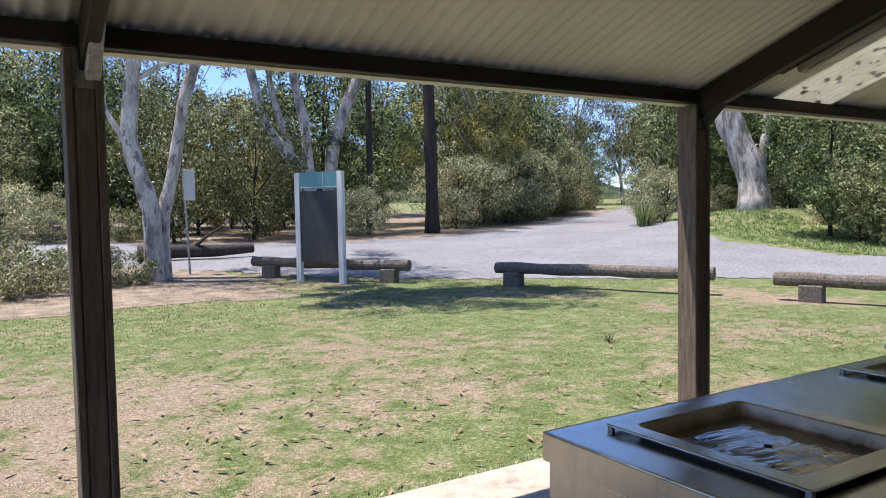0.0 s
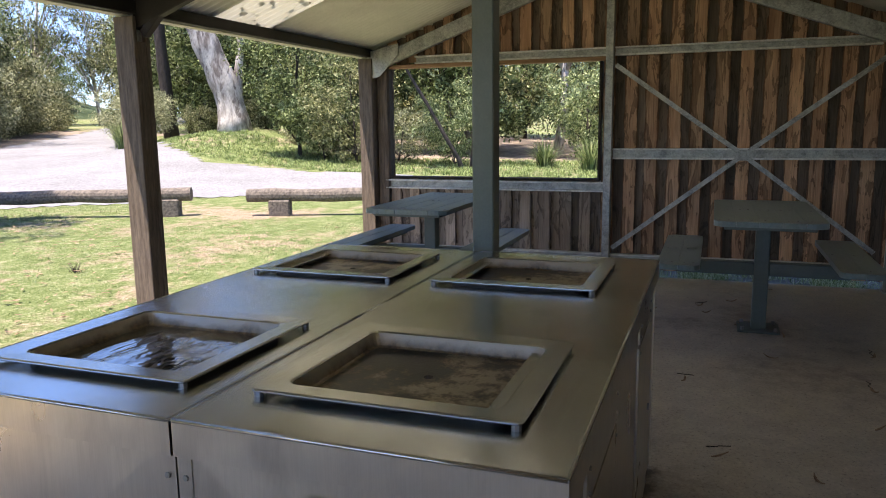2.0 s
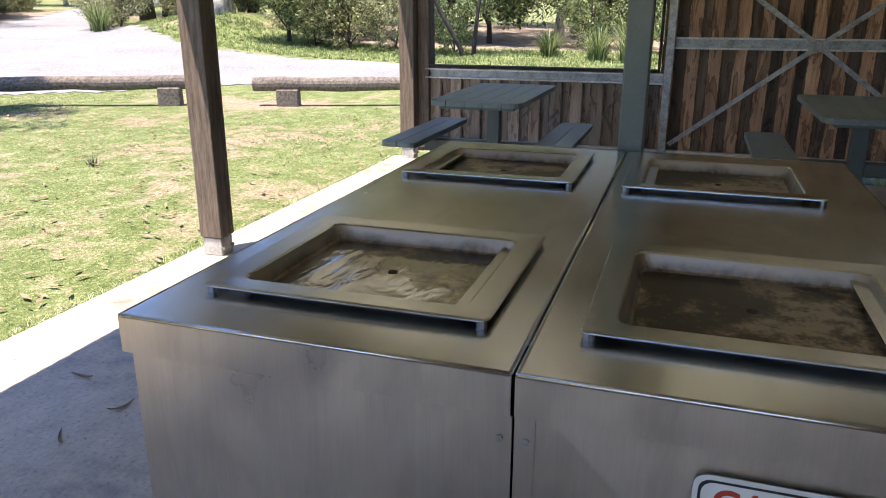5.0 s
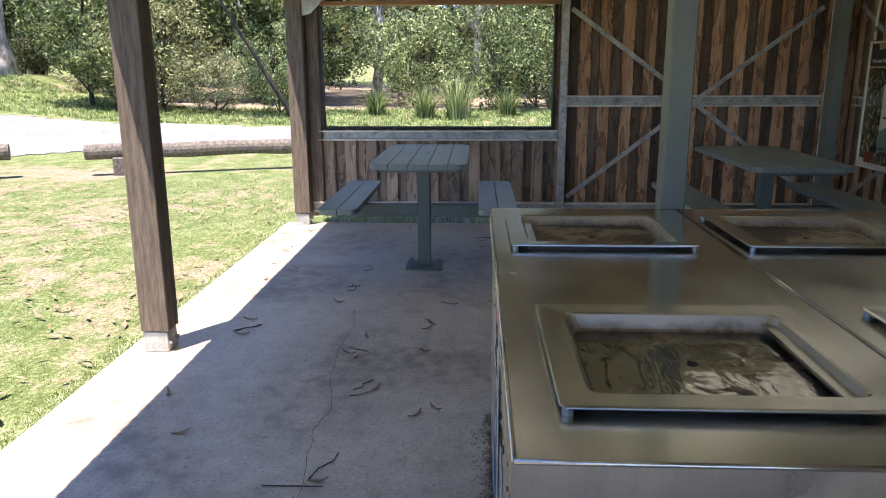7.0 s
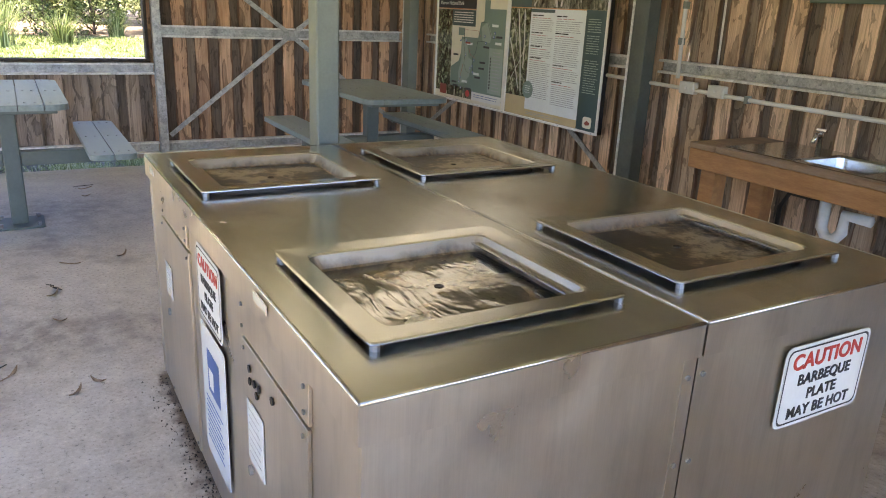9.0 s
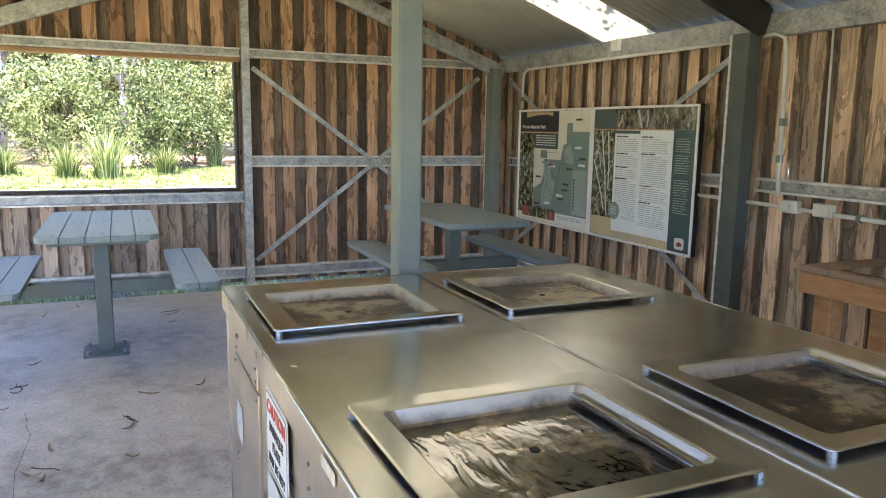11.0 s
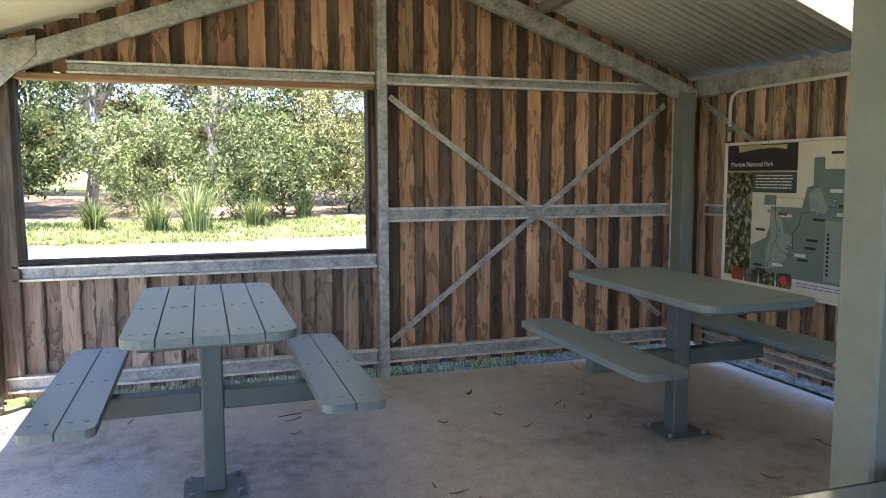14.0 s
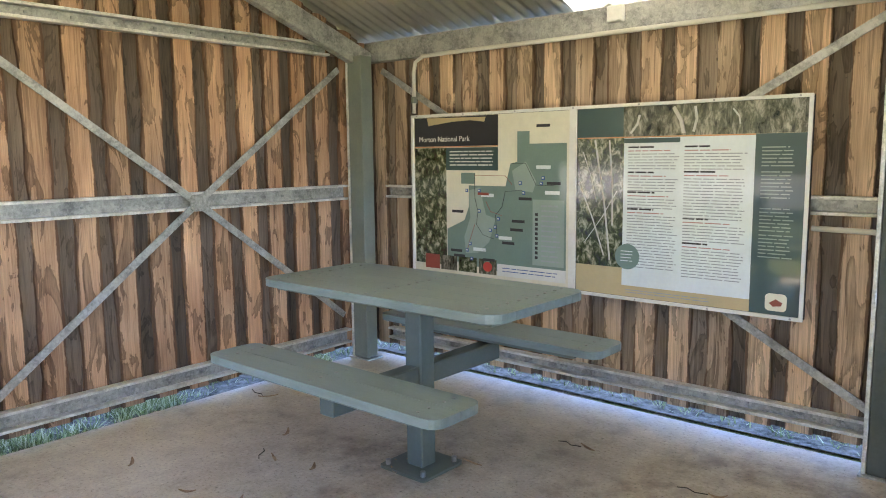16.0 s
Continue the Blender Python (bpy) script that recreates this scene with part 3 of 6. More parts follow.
# back and corner posts
for x, y, lab in ((6.53, -1.63, "green steel corner post of the shelter"), (3.535, BY + 0.058, "green steel post against the back wall"), (0.10, BY + 0.058, "green steel post against the back wall"), (-3.2, BY + 0.058, "green steel post against the back wall")):
    t = thing("steel_post", lab, "post", "", pose(x, y, 0))
    part("web", box(-0.062, 0.062, -0.048, 0.048, 0.01, 1.945, 0.004), M_GREENSTEEL if x > 6 else M_DARKGREEN, t)
    part("lip", box(0.064, 0.080, -0.05, 0.05, 0.01, 1.945, 0.002), M_GIRT, t, "galvanised edge strip")
    part("foot_plate", box(-0.09, 0.09, -0.07, 0.07, 0, 0.01, 0.002), M_GALV, t)


# girts: a shallow channel with two lips and a row of bolt heads
def girt(p, q, z0, z1, axis, label):
    t = thing("girt", label, "girt", "wall girts", kind="structure")
    h = z1 - z0
    if axis == "y":
        mk = lambda a, b, c, d: box(GX + a, GX + b, p, q, z0 + c, z0 + d, 0.0015)
    else:
        mk = lambda a, b, c, d: box(p, q, BY - b, BY - a, z0 + c, z0 + d, 0.0015)
    # Darker zinc on the web, brighter on the lips: the channel's shade as colour.
    part("web", mk(0.045, 0.055, 0.0145, h - 0.0145), M_GALV, t)
    part("lip", mk(0.0, 0.055, 0.0, 0.014), M_GIRT, t)
    part("lip", mk(0.0, 0.055, h - 0.014, h), M_GIRT, t)
    n = max(2, int(abs(q - p) / 0.19))
    bm = bmesh.new()
    for i in range(n):
        s = p + (q - p) * (i + 0.5) / n
        if axis == "y":
            add_box(bm, GX + 0.036, GX + 0.045, s - 0.007, s + 0.006, z0 + h / 2 - 0.006, z0 + h / 2 + 0.006)
        else:
            add_box(bm, s - 0.006, s + 0.006, BY - 0.045, BY - 0.036, z0 + h / 2 - 0.006, z0 + h / 2 + 0.006)
    part("bolt_row", bm, M_BOLT, t)


GL = "galvanised steel wall girt with bolt heads"
girt(0.595, -1.57, 1.045, 1.14, "y", GL)
girt(2.47, 0.67, 1.94, 2.015, "y", GL)
girt(0.595, -1.45, 1.94, 2.015, "y", GL)
girt(2.80, 0.67, 0.75, 0.84, "y", GL)
girt(2.86, 0.67, 0.10, 0.195, "y", GL)
girt(0.595, -1.57, 0.10, 0.195, "y", GL)
for x0, x1 in ((6.44, 3.62), (3.45, 0.18), (0.02, -3.1)):
    girt(x0, x1, 1.055, 1.136, "x", GL)
    girt(x0, x1, 0.12, 0.195, "x", GL)
t = thing("gable_post", "galvanised steel post in the gable wall", "post", kind="structure")
part("web", box(GX - 0.04, GX + 0.055, 0.60, 0.665, 0.0, roof_z(0.63) - 0.16, 0.003), M_GALV, t)


def flat_brace(p, q, group):
    n = Vector((1, 0, 0)) if abs(p[0] - q[0]) < 0.01 else Vector((0, 1, 0))
    frame_thing("brace", "flat galvanised diagonal brace on the wall framing", bar(p, q, 0.038, 0.007, 0, n), M_GALV, "brace", group)


C = (GX - 0.012, -0.483, 1.085)
for dx, y, z in ((0, 0.58, 1.86), (0, -1.50, 1.86), (0, 0.58, 0.25), (0, -1.50, 0.30)):
    p = (C[0], y, z)
    flat_brace(p, C, "gable wall braces")
part("brace_plate", outline(rounded(0, 0, 0.045, 0.045, 0.02), -0.006, 0.006), M_GALV, None, at=Matrix.Translation((GX - 0.018, -0.483, 1.085)) @ pose(0, 0, 0, 0, 90, 0))
tagged(bpy.data.objects["brace_plate"], "round galvanised plate where the braces cross", "brace", kind="structure")
for x0, x1 in ((6.44, 3.62),):
    for z0, z1 in ((1.86, 0.25), (0.25, 1.86)):
        flat_brace((x0, BY + 0.012, z0), (x1, BY + (0.012 if z0 > z1 else 0.021), z1), "back wall braces")

# window opening in the gable wall
t = thing("window_1", "unglazed window opening in a thin dark frame looking out to the bush", "window", kind="structure")
for n_, a in (("window_frame", (0.70, 0.722, 0.872, 1.90)), ("window_frame", (2.74, 2.762, 0.872, 1.90)), ("window_frame", (0.70, 2.762, 0.85, 0.870)), ):
    part(n_, box(GX + 0.0, GX + 0.11, a[0], a[1], a[2], a[3], 0.003), M_DARKBARK, t)
part("lintel", box(GX - 0.005, GX + 0.09, 0.67, 2.74, 1.902, 1.938, 0.006), M_LINTEL, t, "raw timber lintel")
frame_thing("window_jamb", "weathered timber jamb beside the corner post", box(GX + 0.0, GX + 0.09, 2.764, 2.87, 0.20, 1.93, 0.005), M_POST, "jamb")


# upright waney boards, lapped
def waney(w, h, thick, rnd, cells=16):
    """One board: x across, z up, y its thickness, with wandering edges."""
    verts, faces = [], []
    for i in range(cells + 1):
        z = h * i / cells
        l = -w / 2 + rnd.uniform(-0.010, 0.008)
        r = w / 2 + rnd.uniform(-0.008, 0.010)
        for x, y in ((l, 0), (r, 0), (r, thick), (l, thick)):
            verts.append((x, y, z))
    for i in range(cells):
        a, b = 4 * i, 4 * i + 4
        for k in range(4):
            j = (k + 1) % 4
            faces.append((a + k, a + j, b + j, b + k))
    faces += [(3, 2, 1, 0), tuple(4 * cells + k for k in range(4))]
    me = bpy.data.meshes.new("cladding_board")
    me.from_pydata(verts, [], faces)
    return me


rb = random.Random(4)
VAR = {}


def board(parent, at, w, h, thick, mat, kind):
    key = (kind, round(h, 2), w, mat.name)
    pool = VAR.setdefault(key, [])
    if len(pool) < 5:
        me = waney(w, h, thick, rb)
        me.materials.append(mat)
        pool.append(me)
        me_ = me
    else:
        me_ = rb.choice(pool)
    part("cladding_board", me_, mat, parent, at=at)


wall_e = thing("wall_east", "gable wall of upright waney hardwood boards on galvanised girts", "wall", kind="structure")
wall_s = thing("wall_south", "back wall of upright waney hardwood boards on galvanised girts", "wall", kind="structure")
PITCH = 0.188
k = 0
y = 2.90
while y > -1.86:
    top = roof_z(y) - 0.01
    over_window = 0.66 < y < 2.80
    low_mat = M_BOARD_GREY if y > 0.66 else M_BOARD
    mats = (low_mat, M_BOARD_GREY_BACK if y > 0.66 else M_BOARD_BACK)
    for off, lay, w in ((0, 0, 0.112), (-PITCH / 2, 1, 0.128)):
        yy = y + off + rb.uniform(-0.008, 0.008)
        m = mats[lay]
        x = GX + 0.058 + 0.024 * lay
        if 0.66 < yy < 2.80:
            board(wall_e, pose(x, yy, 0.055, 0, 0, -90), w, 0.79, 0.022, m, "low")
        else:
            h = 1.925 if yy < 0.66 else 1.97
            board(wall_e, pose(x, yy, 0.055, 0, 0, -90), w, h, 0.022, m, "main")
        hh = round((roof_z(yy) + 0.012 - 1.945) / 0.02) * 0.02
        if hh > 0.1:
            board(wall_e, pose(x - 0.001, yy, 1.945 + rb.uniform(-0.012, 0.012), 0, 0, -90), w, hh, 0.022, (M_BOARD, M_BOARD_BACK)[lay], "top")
    y -= PITCH
x = 6.72
while x > -3.2:
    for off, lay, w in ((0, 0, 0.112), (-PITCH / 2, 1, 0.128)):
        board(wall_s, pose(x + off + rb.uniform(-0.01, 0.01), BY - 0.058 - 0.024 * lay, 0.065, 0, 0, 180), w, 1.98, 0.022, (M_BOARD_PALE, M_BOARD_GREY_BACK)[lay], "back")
    x -= PITCH


# ---- tables ----
def slat_top(parent, x0, x1, ys, z0, z1, round_r, gap=0.0028):
    """Planks side by side, the outer ones with rounded corners, and bolt heads."""
    n = len(ys) - 1
    for i in range(n):
        a, b = ys[i] + gap, ys[i + 1] - gap
        pts = []
        lo, hi = i == 0, i == n - 1
        for (cx, cy, sx, sy, rr) in ((x1, b, 1, 1, hi), (x0, b, -1, 1, hi), (x0, a, -1, -1, lo), (x1, a, 1, -1, lo)):
            if rr:
                st = {(1, 1): 0, (-1, 1): 90, (-1, -1): 180, (1, -1): 270}[(sx, sy)]
                for k in range(5):
                    q = radians(st + 22.5 * k)
                    pts.append((cx - sx * round_r + round_r * math.cos(q), cy - sy * round_r + round_r * math.sin(q)))
            else:
                pts.append((cx, cy))
        part("plank", outline(pts, z0, z1), M_TABLE, parent)
        for bx in (x0 + 0.10, (x0 + x1) / 2, x1 - 0.10):
            for by in (a + (b - a) * 0.3, a + (b - a) * 0.72):
                part("bolt", tube_bm([(bx, by, z1 - 0.002), (bx, by, z1 + 0.003)], 0.007, 6), M_BOLT, parent)


def picnic_table(at, label, dx, gap=0.0028):
    """Local x runs along the table, y across it; the pedestal stands on the slab."""
    t = thing("picnic_table", label, "picnic table", "picnic tables", at)
    top = part("tabletop", box(-0.60 + dx, 0.60 + dx, -0.25, 0.25, 0.735, 0.757, 0.003), M_TABLELEG, t, "green steel frame under the planks")
    slat_top(top, -0.655 + dx, 0.655 + dx, [-0.31, -0.186, -0.062, 0.062, 0.186, 0.31], 0.758, 0.79, 0.075, gap)
    part("pedestal", box(-0.045, 0.045, -0.045, 0.045, 0.01, 0.735, 0.006), M_TABLELEG, t)
    pl = part("base_plate", outline(rounded(0, 0, 0.13, 0.13, 0.02), 0, 0.012), M_TABLELEG, t)
    for sx in (-1, 1):
        for sy in (-1, 1):
            part("bolt", tube_bm([(sx * 0.1, sy * 0.1, 0.012), (sx * 0.1, sy * 0.1, 0.034)], 0.012, 6), M_BOLT, pl)
    part("arm", box(-0.038, 0.038, -0.52, -0.046, 0.365, 0.45, 0.005), M_TABLELEG, t)
    part("arm", box(-0.038, 0.038, 0.046, 0.52, 0.365, 0.45, 0.005), M_TABLELEG, t)
    for s in (-1, 1):
        part("seat_bracket", bar((0, s * 0.47, 0.451), (0, s * 0.47, 0.464), 0.12, 0.09, 0.003), M_TABLELEG, t)
        seat = part("seat", box(-0.50, 0.50, s * 0.50 - 0.09, s * 0.50 + 0.09, 0.465, 0.486, 0.003), M_TABLELEG, t, "bench seat on a cantilever arm")
        slat_top(seat, -0.63, 0.63, [s * 0.50 - 0.125, s * 0.50, s * 0.50 + 0.125], 0.488, 0.52, 0.05, gap)
    return t


TA = picnic_table(pose(5.10, 1.742, 0), "green-painted plank picnic table with two benches, by the window opening", 0.10)
TB = picnic_table(pose(5.085, -0.58, 0), "green-painted plank picnic table with two benches, by the information board", 0.03, 0.001)


# ---- barbecues ----
BX0, BX1, BS, BYA, BYB, BZ = 0.895, 2.745, 0.636, -0.080, 1.323, 0.853


def hot_frame(cx, cy, greasy=False):
    t = thing("cooking_plate", "raised stainless barbecue tray, its hotplate wet with rippled fat" if greasy else "raised stainless barbecue tray with a dry scorched hotplate", "barbecue plate", "barbecue plates", pose(cx, cy, BZ))
    hx, hy = 0.250, 0.270
    z = 0.018

    def ring(a, b, r, zz):
        return [(x, y_, zz) for x, y_ in rounded(0, 0, a, b, r)]

    rows = [ring(hx - 0.004, hy - 0.004, 0.012, z - 0.008), ring(hx, hy, 0.014, z - 0.005), ring(hx, hy, 0.014, z - 0.0025), ring(hx - 0.003, hy - 0.003, 0.012, z), ring(hx - 0.050, hy - 0.050, 0.024, z - 0.0015), ring(hx - 0.054, hy - 0.054, 0.024, z - 0.005), ring(hx - 0.066, hy - 0.066, 0.024, z - 0.032), ring(hx - 0.073, hy - 0.073, 0.024, z - 0.037)]
    part("tray", loops(rows[:6], False), M_STEEL, t)
    part("basin_wall", loops(rows[5:], False), M_GRIME, t, "grease-stained basin wall")
    part("hotplate", outline(rounded(0, 0, hx - 0.072, hy - 0.072, 0.024), z - 0.044, z - 0.036), M_PLATE if greasy else M_PLATE_DRY, t, "scorched cooking surface")
    part("drain_hole", tube_bm([(0.01, 0.0, z - 0.0365), (0.01, 0.0, z - 0.0345)], 0.010, 10), M_DARKBARK, t, "dark drain hole")
    for sx in (-1, 1):
        for sy in (-1, 1):
            part("foot", tube_bm([(sx * (hx - 0.012), sy * (hy - 0.014), 0.0), (sx * (hx - 0.012), sy * (hy - 0.014), z - 0.007)], 0.009, 8), M_BOLT, t)
    return t


def pressed_panel(x, proud, y0, y1, z0, z1):
    """A thin sheet stiffened by creases from its corners to a raised middle."""
    bm = bmesh.new()
    ring = [bm.verts.new((x, y, z)) for y, z in ((y0, z0), (y1, z0), (y1, z1), (y0, z1))]
    back = [bm.verts.new((x - proud * 0.4, v.co.y, v.co.z)) for v in ring]
    ym, h = (y0 + y1) / 2, (y1 - y0) / 2
    lo, hi = (bm.verts.new((x + proud, ym, z)) for z in (z0 + h, z1 - h))
    bm.faces.new((ring[0], ring[1], lo))
    bm.faces.new((ring[2], ring[3], hi))
    bm.faces.new((ring[1], ring[2], hi, lo))
    bm.faces.new((ring[3], ring[0], lo, hi))
    bm.faces.new(back)
    for i in range(4):
        bm.faces.new((ring[i], ring[(i + 1) % 4], back[(i + 1) % 4], back[i]))
    return bm


PL = [(1.276, 0.978), (1.284, 0.294), (2.33, 1.004), (2.331, 0.329)]
for (y0, y1, plates) in ((BS + 0.003, BYB, (PL[0], PL[2])), (BYA, BS - 0.003, (PL[1], PL[3]))):
    front = y1 > 1
    t = thing("barbecue_unit", "stainless steel barbecue cabinet with two cooking plates let into its top", "barbecue", "barbecue units", pose(0, 0, 0))
    xs, ys, skip = [BX0], [y0], []
    for i, (cx, cy) in enumerate(plates):
        xs += [cx - 0.195, cx + 0.195]
    cy = sum(p[1] for p in plates) / 2
    ys += [cy - 0.20, cy + 0.20, y1]
    if front:
        skip = [(1, 1), (3, 1)]
    else:
        skip = [(1, 1), (3, 1)]
    xs.append(BX1)
    part("worktop", pane(xs, ys, skip, BZ - 0.004, BZ), M_STEEL, t, "brushed stainless top")
    lip = 0.07
    part("edge_trim", box(BX0, BX0 + 0.004, y0, y1, BZ - lip, BZ - 0.0045), M_STEEL_SIDE_TINT, t)
    part("edge_trim", box(BX1 - 0.004, BX1, y0, y1, BZ - lip, BZ - 0.0045), M_STEEL_SIDE_TINT, t)
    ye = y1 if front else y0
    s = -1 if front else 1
    part("edge_trim", box(BX0 + 0.0045, BX1 - 0.0045, ye, ye + s * 0.004, BZ - lip, BZ - 0.0045), M_STEEL_SIDE_TINT, t)
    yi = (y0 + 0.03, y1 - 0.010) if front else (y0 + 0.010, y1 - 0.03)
    part("side_panel", pressed_panel(BX0 + 0.012, -0.007, yi[0], yi[1], 0.03, BZ - 0.05), M_STEEL_SIDE_TINT, t, "steel end panel with pressed diagonal creases")
    part("side_panel", pressed_panel(BX1 - 0.012, 0.007, yi[0], yi[1], 0.03, BZ - 0.05), M_STEEL_SIDE_TINT, t, "steel end panel with pressed diagonal creases")
    part("plinth", box(BX0 + 0.03, BX1 - 0.03, y0 + 0.03, y1 - 0.03, 0.0, 0.03), M_DARKSTEEL, t)
    for pa, pb in (((BX0 + 0.003, y0 + 0.002, BZ - 0.003), (BX0 + 0.003, y1 - 0.002, BZ - 0.003)), ((BX1 - 0.003, y0 + 0.002, BZ - 0.003), (BX1 - 0.003, y1 - 0.002, BZ - 0.003)), ((BX0 + 0.003, ye + s * 0.003, BZ - 0.003), (BX1 - 0.003, ye + s * 0.003, BZ - 0.003)), ((BX0 + 0.003, (BS + 0.006) if front else (BS - 0.006), BZ - 0.003), (BX1 - 0.003, (BS + 0.006) if front else (BS - 0.006), BZ - 0.003))):
        part("rolled_edge", tube_bm([pa, pb], 0.0042, 8), M_STEEL, t, smooth=True)
    part("corner_strip", box(BX0 + 0.010, BX0 + 0.014, (BS + 0.002) if front else BS - 0.033, BS + 0.033 if front else BS - 0.002, 0.03, BZ - 0.075), M_STEEL_SIDE_TINT, t)
    # long face: panels and doors
    yf = yi[1] if front else yi[0]
    d = 0.003 * (1 if front else -1)
    part("back_panel", box(BX0 + 0.012, BX1 - 0.012, yf - 3 * d, yf - 2 * d, 0.03, BZ - 0.05), M_STEEL_SIDE_TINT, t)
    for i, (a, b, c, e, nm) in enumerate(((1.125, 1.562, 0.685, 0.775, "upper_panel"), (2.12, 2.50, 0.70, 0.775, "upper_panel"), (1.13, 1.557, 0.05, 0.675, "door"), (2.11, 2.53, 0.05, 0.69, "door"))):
        p = part(nm, box(a, b, yf - 2 * d, yf + d * 0.6, c, e, 0.001), M_STEEL_SIDE_TINT, t, "steel access door" if nm == "door" else "")
        for bx in (a + 0.02, b - 0.02):
            for bz in (c + 0.02, e - 0.02):
                part("screw", tube_bm([(bx, yf, bz), (bx, yf + 2 * d, bz)], 0.005, 6), M_BOLT, p if nm == "door" else t)
        if nm == "door":
            part("lock", tube_bm([(b - 0.05, yf, (c + e) / 2), (b - 0.05, yf + 3 * d, (c + e) / 2)], 0.012, 10), M_BOLT, p, "round chrome lock")
    for bz in (0.79, 0.6, 0.4, 0.2):
        yy_ = BS + 0.02 if front else BS - 0.02
        part("screw", tube_bm([(BX0 + 0.010, yy_, bz - 0.05), (BX0 + 0.006, yy_, bz - 0.05)], 0.006, 6), M_BOLT, t)
for cx, cy in PL:
    hot_frame(cx, cy, (cx, cy) == PL[0])


# ---- ground ----
def ground_z(x, y):
    r = math.hypot(x, y)
    d = max(0.0, min(r, 90) - 13)
    z = -0.045 + 0.036 * d * min(1, d / 6)
    b = math.exp(-(((x - 24.0) / 4.2) ** 2 + ((y - 16.5) / 3.2) ** 2))
    z += 0.75 * b
    if r > 4:
        z += 0.02 * noise.noise((x * 0.5, y * 0.5, 0)) * min(1, (r - 4) / 4)
    return z


ROAD = [(-40, 60), (-14, 33), (-3, 22.5), (3.5, 18.2), (6.3, 14.3), (9.5, 11.6), (13.2, 8.0), (15.0, 5.0), (15.2, 0.5), (14.6, -8), (13.5, -30), (17.5, -30), (17.4, -8), (17.1, 2.0), (16.9, 6.5), (16.9, 9.5), (18.2, 13.8), (20.5, 17.5), (27.0, 24.5), (44, 36.5), (72, 52), (70, 56), (43.5, 41.0), (30.5, 31.6), (21.5, 26.0), (16.5, 23.4), (11.5, 22.6), (7, 24.2), (-2, 33), (-12, 46), (-36, 66)]


def in_poly(x, y, poly):
    inside = False
    j = len(poly) - 1
    for i in range(len(poly)):
        (x1, y1), (x2, y2) = poly[i], poly[j]
        if (y1 > y) != (y2 > y) and x < (x2 - x1) * (y - y1) / (y2 - y1) + x1:
            inside = not inside
        j = i
    return inside


def axis(lo, hi, fine_lo, fine_hi, step, grow=1.35):
    xs = list(np.arange(fine_lo, fine_hi + 1e-6, step))
    s, v = step, fine_lo
    while v > lo:
        s *= grow
        v -= s
        xs.insert(0, v)
    s, v = step, fine_hi
    while v < hi:
        s *= grow
        v += s
        xs.append(v)
    return xs


def terrain(name, xs, ys, lift, keep=None):
    idx, verts, faces = {}, [], []
    for j in range(len(ys) - 1):
        for i in range(len(xs) - 1):
            cx, cy = (xs[i] + xs[i + 1]) / 2, (ys[j] + ys[j + 1]) / 2
            if keep and not keep(cx, cy):
                continue
            f = []
            for a, b in ((i, j), (i + 1, j), (i + 1, j + 1), (i, j + 1)):
                if (a, b) not in idx:
                    idx[(a, b)] = len(verts)
                    verts.append((xs[a], ys[b], ground_z(xs[a], ys[b]) + lift))
                f.append(idx[(a, b)])
            faces.append(f)
    me = bpy.data.meshes.new(name)
    me.from_pydata(verts, [], faces)
    me.shade_smooth()
    return me


gx = axis(-1500, 1500, -12, 32, 0.5)
gy = axis(-1500, 1500, -12, 34, 0.5)
tagged(part("ground", terrain("ground", gx, gy, 0.0), M_GROUND), "patchy green lawn with bare dusty soil and clover", kind="structure")


def on_road(x, y):
    q = 0.35
    return in_poly(x + q * noise.noise((x * 0.8, y * 0.8, 3)), y + q * noise.noise((x * 0.8, y * 0.8, 9)), ROAD)


rx = list(np.arange(-6, 20, 0.25)) + list(np.arange(20, 75, 0.6))
ry = list(np.arange(-30, -6, 0.8)) + list(np.arange(-6, 27, 0.25)) + list(np.arange(27, 60, 0.6))
tagged(part("road", terrain("road", rx, ry, 0.012, on_road), M_GRAVEL), "pale grey loose gravel road beyond the lawn", kind="structure")
# crushed stone outside the back and gable walls
def strip_keep(x, y):
    return (-3.6 < x < 7.25 and -3.1 < y < -1.93) or (6.67 < x < 7.2 and -3.1 < y < 2.2)


tagged(part("gravel_strip", terrain("gravel_strip", list(np.arange(-4, 8, 0.12)), list(np.arange(-3.6, 2.6, 0.12)), 0.012, lambda x, y: strip_keep(x + 0.12 * noise.noise((x * 3, y * 3, 0)), y)), M_STONES), "grey crushed stone along the foot of the walls", kind="structure")


